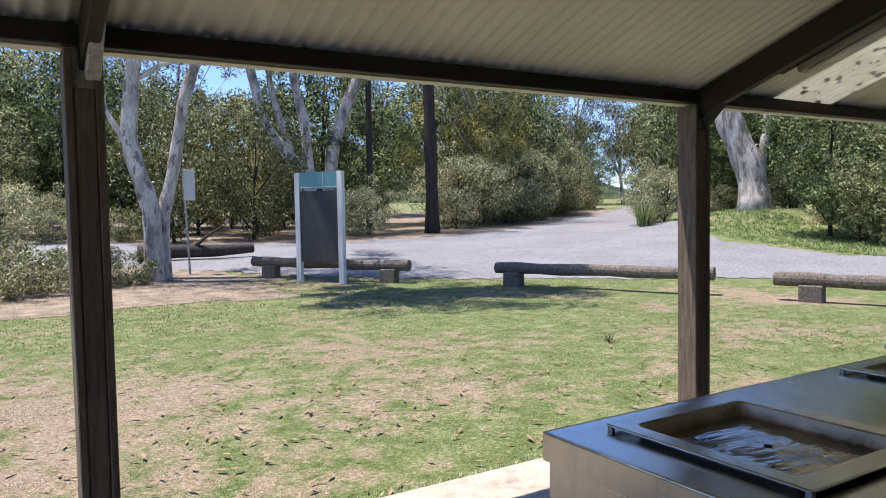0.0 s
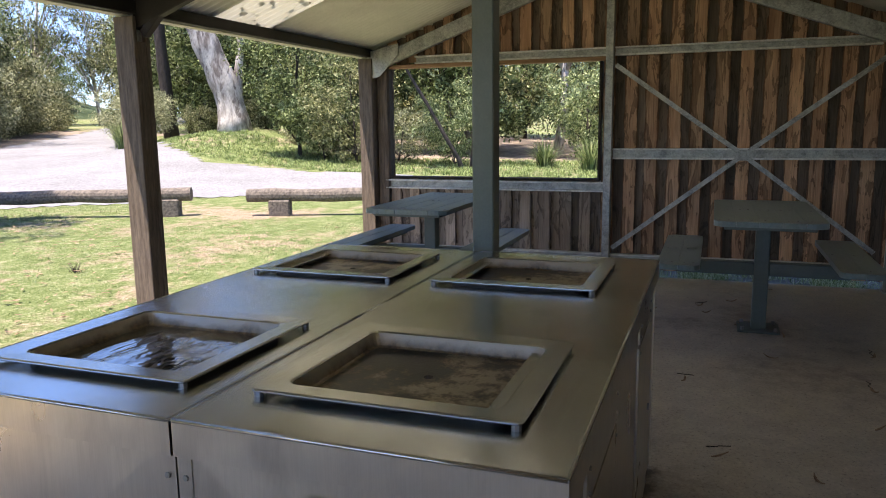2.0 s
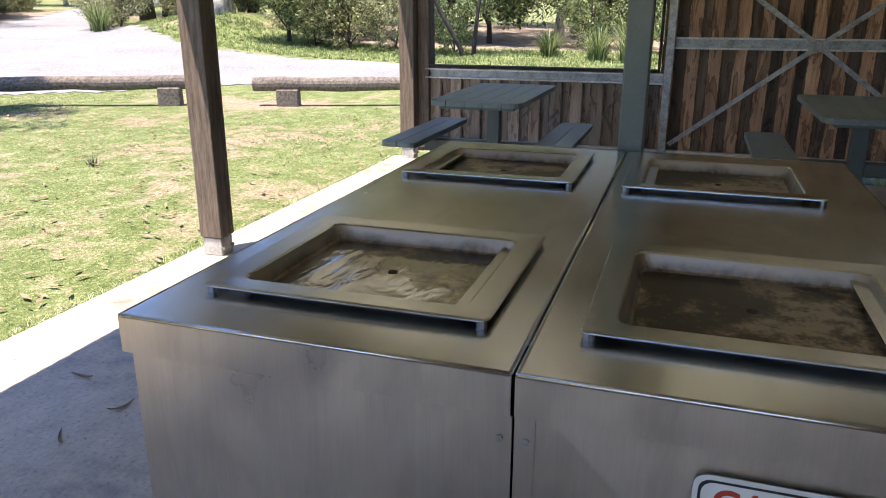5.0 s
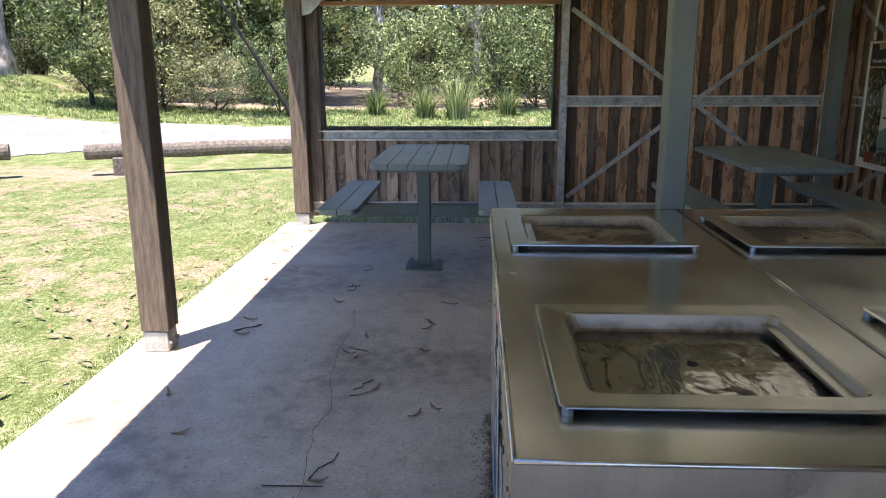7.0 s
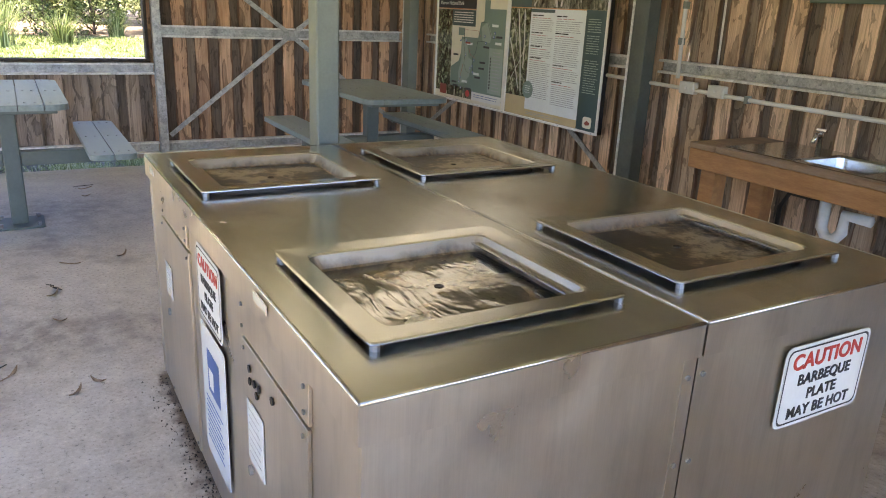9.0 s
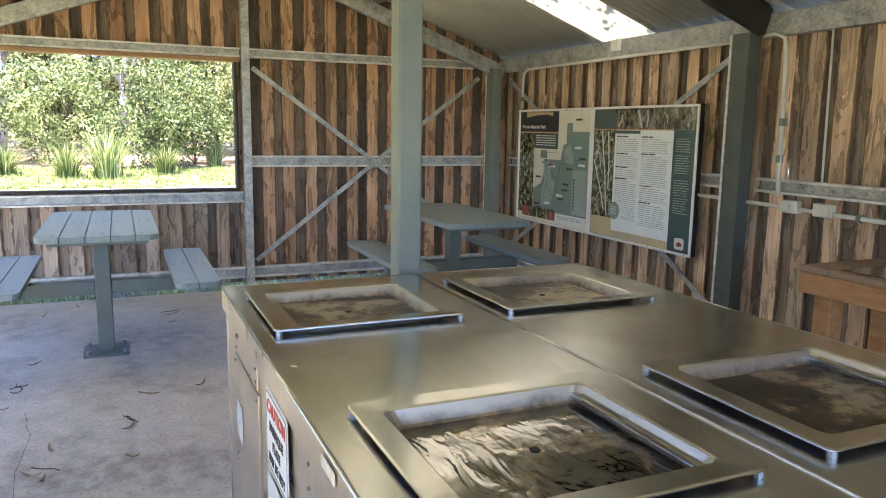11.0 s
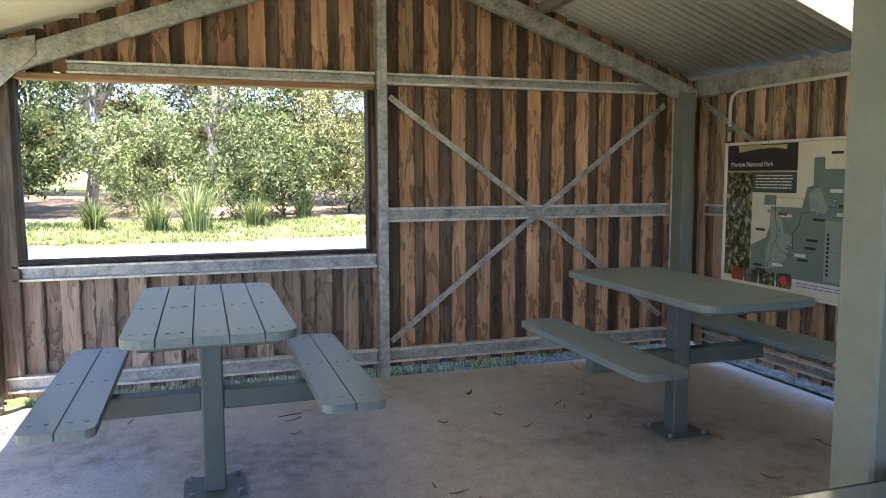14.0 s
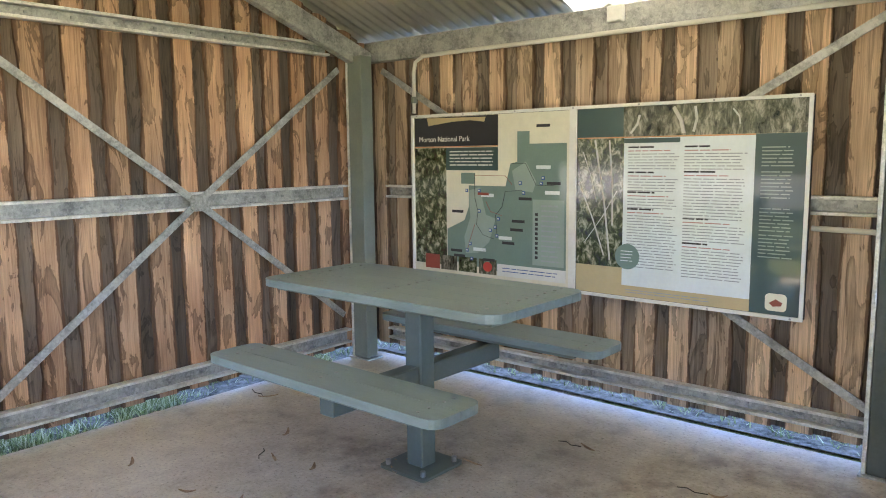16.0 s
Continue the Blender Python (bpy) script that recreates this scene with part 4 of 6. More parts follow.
# ---- plants ----
def leaf_cloud(name, clumps, per, size, seed, spread=0.35, droop=0.0, squash=0.8, aspect=0.38):
    """Small leaves in clumps: clumps is a list of (x, y, z, r)."""
    rng = np.random.default_rng(seed)
    per, size = int(per * 1.7), size * 0.78
    c = np.array(clumps)
    n = len(c) * per
    base = np.repeat(c, per, axis=0)
    d = rng.normal(size=(n, 3))
    d /= np.linalg.norm(d, axis=1)[:, None]
    rad = 0.9 * rng.random(n) ** 0.36
    p = base[:, :3] + d * (rad * base[:, 3])[:, None] * np.array([1, 1, squash])
    ax = rng.normal(size=(n, 3))
    ax[:, 2] -= droop
    ax /= np.linalg.norm(ax, axis=1)[:, None]
    sd = np.cross(ax, rng.normal(size=(n, 3)))
    sd /= np.linalg.norm(sd, axis=1)[:, None]
    L = size * rng.uniform(0.6, 1.3, n)[:, None]
    W = L * aspect
    v = np.stack([p - ax * L / 2 + sd * W / 2, p + ax * L / 2, p - ax * L / 2 - sd * W / 2], axis=1).reshape(-1, 3)
    me = bpy.data.meshes.new(name)
    f = np.arange(n * 3).reshape(-1, 3)
    me.from_pydata(v.tolist(), [], f.tolist())
    return me


def clump_set(rnd, n, rx, ry, z0, z1, r0, r1, bottom=0.4):
    out = []
    while len(out) < n:
        x, y, z = rnd.uniform(-1, 1), rnd.uniform(-1, 1), rnd.uniform(-1, 1)
        q = x * x + y * y + z * z
        if q > 1 or (q < 0.25 and rnd.random() < 0.7):
            continue
        k = 1 if z > 0 else (1 - bottom * (-z))
        out.append((x * rx * k, y * ry * k, (z0 + z1) / 2 + z * (z1 - z0) / 2, rnd.uniform(r0, r1)))
    return out


def limbs(rnd, height, lean, r0, targets, sides=7):
    """A tapered leaning trunk with limbs to some of the crown's clumps."""
    pts, p = [], Vector((0, 0, -0.3))
    steps = 7
    wob = Vector((0, 0, 0))
    for i in range(steps + 1):
        pts.append(p.copy())
        wob = wob * 0.6 + Vector((rnd.uniform(-1, 1), rnd.uniform(-1, 1), 0)) * 0.05 * height / steps * 2
        p = p + Vector((lean[0] / steps, lean[1] / steps, height / steps)) + wob
    bm = tube_bm(pts, [r0 * (1.25 if i == 0 else 1 - 0.75 * i / steps) for i in range(steps + 1)], sides)
    for tx, ty, tz, tr in targets:
        i = max(1, min(steps - 1, int(steps * (tz * 0.62) / height)))
        a = pts[i]
        q = Vector((tx, ty, tz))
        mid = a.lerp(q, 0.5) + Vector((rnd.uniform(-0.2, 0.2), rnd.uniform(-0.2, 0.2), rnd.uniform(-0.1, 0.25)))
        ra = r0 * (1 - 0.75 * i / steps) * 0.55
        tube_bm([a, mid, q], [ra, ra * 0.55, ra * 0.15], 5, bm)
    return bm


def make_tree(kind, label, category, height, rx, ry, z0, n, per, size, cr, leafm, barkm, r0, lean, seed, droop=0.2, aspect=0.38, nlimb=9):
    rnd = random.Random(seed)
    cl = clump_set(rnd, n, rx, ry, z0, height, cr * 0.6, cr * 1.25)
    cl = [(x + lean[0] * 0.9, y + lean[1] * 0.9, z, r) for x, y, z, r in cl]
    t = thing(kind, label, category, "bushland plants")
    part("trunk", limbs(rnd, height * 0.85, lean, r0, rnd.sample(cl, min(nlimb, len(cl)))), barkm, t, smooth=True)
    part("crown", leaf_cloud("crown", cl, per, size, seed, droop=droop, aspect=aspect), leafm, t)
    return t


SP = {
    "gum": make_tree("gum_tree", "tall eucalyptus with a thin drooping grey-green crown", "tree", 9.5, 2.9, 2.9, 2.6, 80, 60, 0.27, 0.75, L_GUM, M_BARK, 0.15, (0.5, 0.2), 11, 0.8, 0.24, 16),
    "dark": make_tree("wattle_tree", "dense dark green tree at the edge of the bush", "tree", 7.0, 2.5, 2.5, 0.1, 85, 75, 0.23, 0.68, L_DARK, M_DARKBARK, 0.09, (0.2, 0.1), 12, 0.2, 0.40, 12),
    "mid": make_tree("wattle_tree", "olive-green wattle tree with fine foliage", "tree", 5.5, 2.2, 2.2, 0.0, 80, 75, 0.20, 0.62, L_GUM, M_DARKBARK, 0.07, (0.2, 0.0), 17, 0.2, 0.34, 14),
    "shrub": make_tree("shrub", "rounded grey-green shrub beside the gravel", "bush", 3.3, 1.9, 1.7, 0.0, 75, 90, 0.14, 0.46, L_SHRUB, M_DARKBARK, 0.05, (0.1, 0.1), 13, 0.0, 0.36, 14),
    "bright": make_tree("shrub", "sunlit yellow-green shrub beside the gravel", "bush", 3.6, 1.9, 1.9, 0.0, 75, 85, 0.14, 0.46, L_BRIGHT, M_DARKBARK, 0.05, (0.1, 0.0), 14, 0.0, 0.5, 12),
    "gold": make_tree("wattle_tree", "golden-tipped wattle tree in the bush", "tree", 6.0, 2.0, 2.0, 1.2, 70, 85, 0.16, 0.55, L_GOLD, M_DARKBARK, 0.07, (0.1, 0.1), 15, 0.1, 0.4, 10),
    "low": make_tree("low_shrub", "low leafy shrub at the foot of the trees", "bush", 1.3, 1.3, 1.1, 0.0, 42, 80, 0.12, 0.33, L_SHRUB, M_DARKBARK, 0.025, (0.0, 0.0), 16, 0.0, 0.42, 8),
}
PLANT_AT = {}


def put_plant(kind, x, y, s=1.0, h=None, turn=0.0):
    src = SP[kind]
    h = h or s
    m = Matrix.Translation((x, y, ground_z(x, y) - 0.05)) @ Matrix.Rotation(radians(turn), 4, "Z")
    if kind not in PLANT_AT:
        PLANT_AT[kind] = True
        src.matrix_basis = m
        src.scale = (s, s, h)
        return src
    c = copy_thing(src, m)
    c.scale = (s, s, h)
    return c


rp = random.Random(21)


def row(kinds, pts, s0, s1, jitter=0.6):
    for x, y in pts:
        s = rp.uniform(s0, s1)
        put_plant(rp.choice(kinds), x + rp.uniform(-jitter, jitter), y + rp.uniform(-jitter, jitter), s, s * rp.uniform(0.85, 1.15), rp.uniform(0, 360))


def along(pts, step):
    out = []
    for (x0, y0), (x1, y1) in zip(pts, pts[1:]):
        n = max(1, int(math.hypot(x1 - x0, y1 - y0) / step))
        out += [(x0 + (x1 - x0) * i / n, y0 + (y1 - y0) * i / n) for i in range(n)]
    return out


# left cluster near the lawn
row(["shrub", "low", "low"], [(-1.2, 13.4), (-0.2, 14.6), (0.8, 15.4), (1.9, 15.9), (-2.6, 12.6), (-2.2, 15.5), (-4.5, 13.5)], 0.6, 0.85, 0.3)
row(["mid", "shrub", "gum"], [(-1.8, 18.5), (-5, 17), (-3.5, 23), (-0.5, 21.0), (-7, 22)], 0.8, 1.0)
# behind the road, from the far left round to the road's end
row(["shrub", "low", "shrub", "mid"], along([(-9, 36), (-2, 31.0), (3.5, 27.6), (8.0, 25.6), (12.0, 24.6), (15.5, 25.2)], 1.9), 0.65, 0.95, 0.4)
row(["shrub", "shrub", "shrub", "low"], along([(17.0, 26.4), (21.0, 28.4), (26, 31.8), (31.0, 35.2), (37, 39.5)], 1.5), 1.0, 1.5, 0.4)
row(["mid", "dark", "mid", "gum"], along([(-12, 40), (0, 33.5), (9, 28.5), (15, 28)], 2.1), 0.9, 1.15)
row(["dark", "gum", "mid"], along([(-14, 46), (2, 38), (12, 32), (18, 30.5)], 2.6), 1.0, 1.25, 0.8)
row(["gold", "gum", "gold"], [(19.4, 27.8), (20.6, 28.8), (21.6, 30.6), (24, 33)], 0.9, 1.1, 0.3)
row(["mid", "dark", "gum", "gold"], along([(18.5, 30.5), (25, 34.5), (31, 39)], 2.0), 1.05, 1.35)
row(["mid", "gum", "dark"], [(47, 43), (51, 47), (56, 52), (50, 42), (42, 42), (40, 45), (60, 50)], 1.1, 1.4, 0.6)
row(["gum", "dark"], [(33, 44), (37, 48), (30, 43), (42, 54)], 1.2, 1.5, 0.8)
row(["gum", "dark", "gum"], along([(-16, 56), (4, 46), (18, 39), (26, 43)], 3.4), 1.1, 1.45, 1.5)
row(["mid", "shrub"], [(30, 39), (34, 43), (38, 44), (44, 50)], 0.9, 1.1, 0.5)
# right of the road
row(["dark", "shrub", "mid", "bright"], along([(20.8, 12.0), (19.9, 9.6), (19.6, 5.2)], 1.25), 0.55, 0.78, 0.3)
row(["shrub", "low", "dark"], [(21.8, 19.5), (22.8, 20.6), (25.6, 19.2), (26.0, 17.0), (24.5, 14.5), (22.8, 13.6)], 0.5, 0.8, 0.3)
row(["dark", "mid", "dark"], along([(29.5, 24.0), (27.0, 17), (24.0, 11), (22.5, 5.0)], 2.0), 0.85, 1.1)
row(["bright", "dark", "bright", "mid"], along([(22.6, 3.6), (21.6, 1.0), (22.6, -2.0), (23.4, -5.0), (22.0, -9)], 1.5), 0.6, 0.9, 0.4)
row(["dark", "gum", "mid"], along([(25.5, 8.0), (26.5, 2.0), (25.5, -4.0), (25, -12)], 2.1), 0.9, 1.2)
row(["gum", "dark", "mid"], along([(36, 32), (33, 20), (32, 8), (30, -4), (28, -16)], 3.2), 1.2, 1.6, 1.0)
row(["dark", "gum"], along([(54, 62), (66, 66), (78, 58), (66, 44), (50, 30), (40, 18)], 5.5), 1.0, 1.3, 1.5)


# ---- big single trees beside the road ----
def big_tree(label, stems, barkm, crown, seed, leafm=L_GUM, size=0.2, per=60):
    base = stems[0][0][0]
    t = thing("gum_tree" if barkm is M_BARK else "dark_tree", label, "tree", "bushland plants", pose(*base))
    bm = bmesh.new()
    for pts, r0, r1 in stems:
        P_ = [Vector(p) - Vector(base) for p in pts]
        fine = []
        for i in range(len(P_) - 1):
            a, b = P_[max(i - 1, 0)], P_[min(i + 2, len(P_) - 1)]
            for k in range(3):
                s = k / 3
                q = P_[i].lerp(P_[i + 1], s) + ((P_[i] - a) - (b - P_[i + 1])) * 0.12 * s * (1 - s)
                fine.append(q)
        fine.append(P_[-1])
        if pts is stems[0][0]:
            fine[0].z -= 0.4
        n = len(fine) - 1
        tube_bm(fine, [(r0 + (r1 - r0) * i / n) * (1.35 if i == 0 and pts is stems[0][0] else 1 + 0.07 * math.sin(i * 2.1)) for i in range(n + 1)], 12, bm)
    part("trunk", bm, barkm, t, smooth=True)
    rnd = random.Random(seed)
    cl = []
    for (cx, cy, cz, R, n) in crown:
        for _ in range(n):
            d = Vector((rnd.gauss(0, 1), rnd.gauss(0, 1), rnd.gauss(0, 0.7))) * R * 0.55
            cl.append((cx - base[0] + d.x, cy - base[1] + d.y, cz - base[2] + d.z, rnd.uniform(0.35, 0.8)))
    if cl:
        part("crown", leaf_cloud("crown", cl, per, size, seed, droop=0.9, aspect=0.22), leafm, t)
    return t


GUM_L = "smooth-barked gum tree with pale peeling bark beside the road"
big_tree(GUM_L, [([(2.8, 16.25, 0.05), (2.77, 16.26, 1.53), (2.5, 16.31, 2.47), (2.4, 16.33, 3.17), (2.56, 16.3, 4.67), (2.67, 16.28, 5.59), (2.89, 16.23, 7.6)], 0.20, 0.12), ([(2.39, 16.32, 2.79), (2.15, 16.36, 3.24), (1.98, 16.38, 3.6), (1.88, 16.4, 4.38)], 0.07, 0.03), ([(2.51, 16.3, 4.15), (3.06, 16.21, 4.53), (3.56, 16.13, 4.7), (4.4, 16.0, 5.4)], 0.06, 0.03)], M_BARK, [(2.6, 16.4, 7.8, 1.7, 34), (4.2, 15.8, 6.3, 1.0, 12), (1.0, 16.8, 5.4, 1.2, 14)], 51)
# Long limb and unseen outer crown clumps are added to shade lawn and road.
big_tree(GUM_L, [([(3.02, 16.51, 0.14), (3.06, 16.5, 1.41), (3.3, 16.46, 2.38), (3.53, 16.41, 3.82), (3.85, 16.35, 4.74), (4.16, 16.29, 5.66), (4.26, 16.27, 7.6)], 0.15, 0.09), ([(4.16, 16.29, 5.66), (4.3, 14.6, 7.4), (4.4, 12.6, 8.3)], 0.07, 0.03)], M_BARK, [(4.6, 16.4, 8.0, 1.9, 32), (5.6, 15.6, 6.9, 1.2, 14), (3.9, 12.4, 8.2, 1.5, 60), (5.2, 11.8, 8.6, 1.4, 45), (6.0, 18.8, 8.4, 1.6, 18)], 52, size=0.26, per=110)
big_tree("forked pale gum tree rising behind the shrubs", [([(9.82, 24.99, 0.52), (9.8, 24.99, 2.85), (9.2, 25.23, 3.36), (8.42, 25.55, 4.55), (7.98, 25.72, 6.52), (7.81, 25.79, 8.47), (7.75, 25.82, 10.6)], 0.24, 0.13), ([(9.29, 25.19, 3.26), (8.87, 25.35, 4.75), (8.59, 25.45, 5.94), (8.49, 25.49, 8.2)], 0.15, 0.07), ([(9.82, 25.0, 2.2), (9.84, 25.41, 4.6), (9.51, 25.54, 6.22), (9.47, 25.56, 8.22), (9.22, 25.65, 10.6)], 0.2, 0.1)], M_BARK, [(8.2, 25.8, 9.8, 2.6, 40), (9.6, 25.6, 7.2, 1.5, 10)], 53)
big_tree("leaning pale gum tree among dense shrubs", [([(10.83, 26.19, 0.57), (11.19, 26.04, 3.67), (11.66, 25.84, 5.38), (12.14, 25.64, 6.55), (12.38, 25.54, 8.56), (12.71, 25.4, 11.0)], 0.26, 0.16)], M_BARK, [(12.6, 25.4, 10.2, 2.4, 34)], 54)
big_tree("tall slender tree with dark rough bark", [([(12.61, 25.93, 0.45), (12.66, 25.9, 3.04), (12.67, 25.9, 6.53), (12.7, 25.88, 11.0)], 0.14, 0.1)], M_DARKBARK, [(12.8, 26.2, 9.6, 1.8, 20)], 55)
big_tree("tall straight tree with dark rough bark at the road's edge", [([(14.76, 24.75, 0.47), (14.76, 24.75, 3.01), (14.7, 24.78, 6.29), (14.65, 24.81, 11.5)], 0.27, 0.21)], M_DARKBARK, [(14.8, 25.4, 9.8, 2.4, 30)], 56)
big_tree("huge leaning gum tree with mottled pale bark on the grassy bank", [([(23.5, 16.57, 1.22), (23.37, 16.76, 2.69), (23.06, 17.2, 4.04), (22.82, 17.54, 5.19), (22.64, 17.8, 6.64), (22.28, 18.32, 8.34), (21.94, 18.8, 11.5)], 0.56, 0.33), ([(23.59, 16.45, 2.07), (23.62, 16.4, 3.49), (23.72, 16.3, 4.39), (23.6, 16.4, 5.91), (23.9, 16.0, 8.4)], 0.16, 0.09)], M_BARK, [(22.4, 18.6, 10.6, 2.8, 46), (24.4, 15.6, 8.8, 2.0, 22)], 57)
big_tree("dark rough-barked tree beyond the road", [([(25.18, 20.92, 0.9), (25.1, 21.01, 3.24), (25.04, 21.08, 5.11), (25.05, 21.06, 9.0)], 0.27, 0.2)], M_DARKBARK, [(25.0, 21.2, 8.6, 2.2, 26)], 58)
big_tree("thin leaning tree among the shrubs beyond the road", [([(18.7, 6.0, 0.2), (18.5, 6.4, 0.95), (18.35, 6.9, 1.9), (18.15, 7.45, 2.9), (18.0, 7.8, 4.2)], 0.06, 0.03)], M_DARKBARK, [(18.3, 7.6, 4.3, 0.9, 16)], 59)
big_tree("thin upright tree among the shrubs beyond the road", [([(19.0, 5.9, 0.2), (19.05, 5.8, 1.3), (19.1, 5.65, 2.5), (19.15, 5.5, 4.4)], 0.06, 0.03)], M_DARKBARK, [(19.1, 5.5, 4.4, 0.9, 16)], 60)
big_tree("thin pale trunk rising from the shrubs", [([(23.6, -3.0, 0.3), (23.6, -3.0, 3.0), (23.5, -3.1, 7.0)], 0.10, 0.07)], M_BARK, [(23.5, -3.1, 6.8, 1.2, 14)], 61)


# grassy things: blades bending outwards
def blades(name, spots, per, h, w, spread, seed, segs=3):
    rng = random.Random(seed)
    v, f = [], []
    for x, y in spots:
        z0 = ground_z(x, y) - 0.02
        for _ in range(per):
            a = rng.uniform(0, 2 * math.pi)
            r0 = rng.random() * spread * 0.35
            L = h * rng.uniform(0.6, 1.15)
            lean = rng.uniform(0.1, 0.9) * spread
            cx, cy = x + r0 * math.cos(a), y + r0 * math.sin(a)
            k = len(v)
            for i in range(segs + 1):
                s = i / segs
                px = cx + math.cos(a) * lean * s * s
                py = cy + math.sin(a) * lean * s * s
                pz = z0 + L * (s - 0.35 * s * s * (lean / spread))
                ww = w * (1 - s * 0.9) / 2
                v += [(px - math.sin(a) * ww, py + math.cos(a) * ww, pz), (px + math.sin(a) * ww, py - math.cos(a) * ww, pz)]
            for i in range(segs):
                b = k + 2 * i
                f.append((b, b + 1, b + 3, b + 2))
    me = bpy.data.meshes.new(name)
    me.from_pydata(v, [], f)
    return me


for x, y, h in ((18.9, 1.9, 1.25), (19.0, 2.7, 0.9), (19.5, 4.0, 0.8), (19.6, 0.6, 0.8), (20.4, 19.0, 1.0), (21.2, 19.8, 1.0), (21.6, -0.8, 0.7)):
    t = thing("reed_clump", "clump of long arching green reeds at the edge of the bush", "grass clump", "reed clumps", pose(x, y, ground_z(x, y)))
    me = blades("blade", [(0, 0)], 260, h, 0.03, h * 0.8, int(x * 10 + y), 4)
    z0 = ground_z(0, 0)
    for q in me.vertices:
        q.co.z -= z0
    part("blade", me, L_REED, t)


def scatter(n, x0, x1, y0, y1, ok, seed):
    rng = random.Random(seed)
    out = []
    while len(out) < n:
        x, y = rng.uniform(x0, x1), rng.uniform(y0, y1)
        if ok(x, y):
            out.append((x, y))
    return out


def lawn_ok(x, y):
    if on_road(x, y) or (-3.7 < x < 6.75 and y < 3.16):
        return False
    worn = max(0, 1 - math.hypot(x - 0.2, y - 5.2) / 3.6, 1 - math.hypot(x - 9.9, y - 6.9) / 1.7)
    return noise.noise((x * 0.9, y * 0.9, 5.0)) + 0.6 * noise.noise((x * 3, y * 3, 1.0)) > -0.42 + 0.6 * worn


near = scatter(42000, -2.6, 9.5, 3.17, 9.0, lawn_ok, 3)
mid_ = scatter(14000, -3, 14, 9.0, 15.5, lawn_ok, 4)
edge = scatter(2600, 6.6, 13, -1, 5, lawn_ok, 5)
tagged(part("lawn_tufts", blades("lawn_tufts", near, 4, 0.032, 0.011, 0.05, 6, 1), L_GRASS), "short green and straw-coloured lawn tufts", "grass", kind="stuff")
tagged(part("lawn_tufts", blades("lawn_tufts", mid_ + edge, 3, 0.045, 0.02, 0.07, 7, 1), L_GRASS), "short green and straw-coloured lawn tufts", "grass", kind="stuff")
bank = scatter(5200, 17.0, 28, -8, 21, lambda x, y: not on_road(x, y) and x - 17.3 < 4 + max(0, y - 10) * 0.35 and x > 17.3 + max(0, y - 9) * 0.35 - 0.2, 8)
tagged(part("bank_grass", blades("bank_grass", bank, 9, 0.13, 0.022, 0.20, 9, 2), L_BANK), "lush green grass on the bank beyond the road", "grass", kind="stuff")
strip = scatter(2600, -0.2, 7.3, -3.0, 2.4, lambda x, y: (y < -1.98 or (x > 6.69 and y < 2.9)) and rp.random() < 0.9, 10)
tagged(part("weeds", blades("weeds", strip, 6, 0.08, 0.012, 0.08, 11, 2), L_GRASS), "small green weeds along the foot of the walls", "grass", kind="stuff")
edge2 = scatter(1700, -2.0, 6.7, 3.13, 3.24, lambda x, y: True, 12)
tagged(part("edge_grass", blades("edge_grass", edge2, 5, 0.05, 0.008, 0.06, 13, 2), L_GRASS), "green grass growing over the slab's edge", "grass", kind="stuff")


# leaf litter under the trees and dry leaves on the lawn
def litter_ok(x, y):
    q = 0.8 * noise.noise((x * 0.6, y * 0.6, 7))
    if on_road(x, y):
        return False
    if x < 18 and y > 12:
        return (x + q < 4.2 and y > 12.3 + q and x < 4.5) or (y + q > 22.3 and y > 12 + 0.3 * x)
    if x >= 16.5 and y > 22 + 0.62 * (x - 16.5) + q:
        return True
    return x + q > 21.0 + max(0, (y - 9) * 0.55)


M_LITTERBED = mottled("bark_litter", (0.12, 0.092, 0.068), (0.36, 0.295, 0.225), 2.5, (0.85, 0.95), 0, 0.8, (1, 1, 1), 22, 0.2, distance=0.03)
lx = list(np.arange(-14, 34, 0.4))
ly = list(np.arange(-12, 46, 0.4))
tagged(part("leaf_litter", terrain("leaf_litter", lx, ly, 0.007, litter_ok), M_LITTERBED), "brown leaf and bark litter under the trees", kind="structure")
dry = scatter(2600, -2.5, 9, 3.2, 12, lambda x, y: not on_road(x, y), 14)
rngd = random.Random(15)
v, f = [], []
for x, y in dry:
    a, L = rngd.uniform(0, 6.28), rngd.uniform(0.025, 0.055)
    z = ground_z(x, y) + rngd.uniform(0.012, 0.03)
    c, s_ = math.cos(a) * L, math.sin(a) * L
    k = len(v)
    v += [(x - c, y - s_, z), (x + s_ * 0.28, y - c * 0.28, z + 0.008), (x + c, y + s_, z + rngd.uniform(0, 0.02)), (x - s_ * 0.28, y + c * 0.28, z + 0.008)]
    f.append((k, k + 1, k + 2, k + 3))
me = bpy.data.meshes.new("dry_leaves")
me.from_pydata(v, [], f)
tagged(part("dry_leaves", me, L_LITTER), "scattered dry brown gum leaves on the lawn", "leaves", kind="stuff")

# wooded rise that closes the distance
M_FARBUSH = mottled("distant_bush", (0.02, 0.035, 0.015), (0.085, 0.115, 0.06), 0.25, (0.9, 0.95), 0, 1.0, (1, 1, 1), 1.1, 0.1, distance=0.8)
vv, ff = [], []
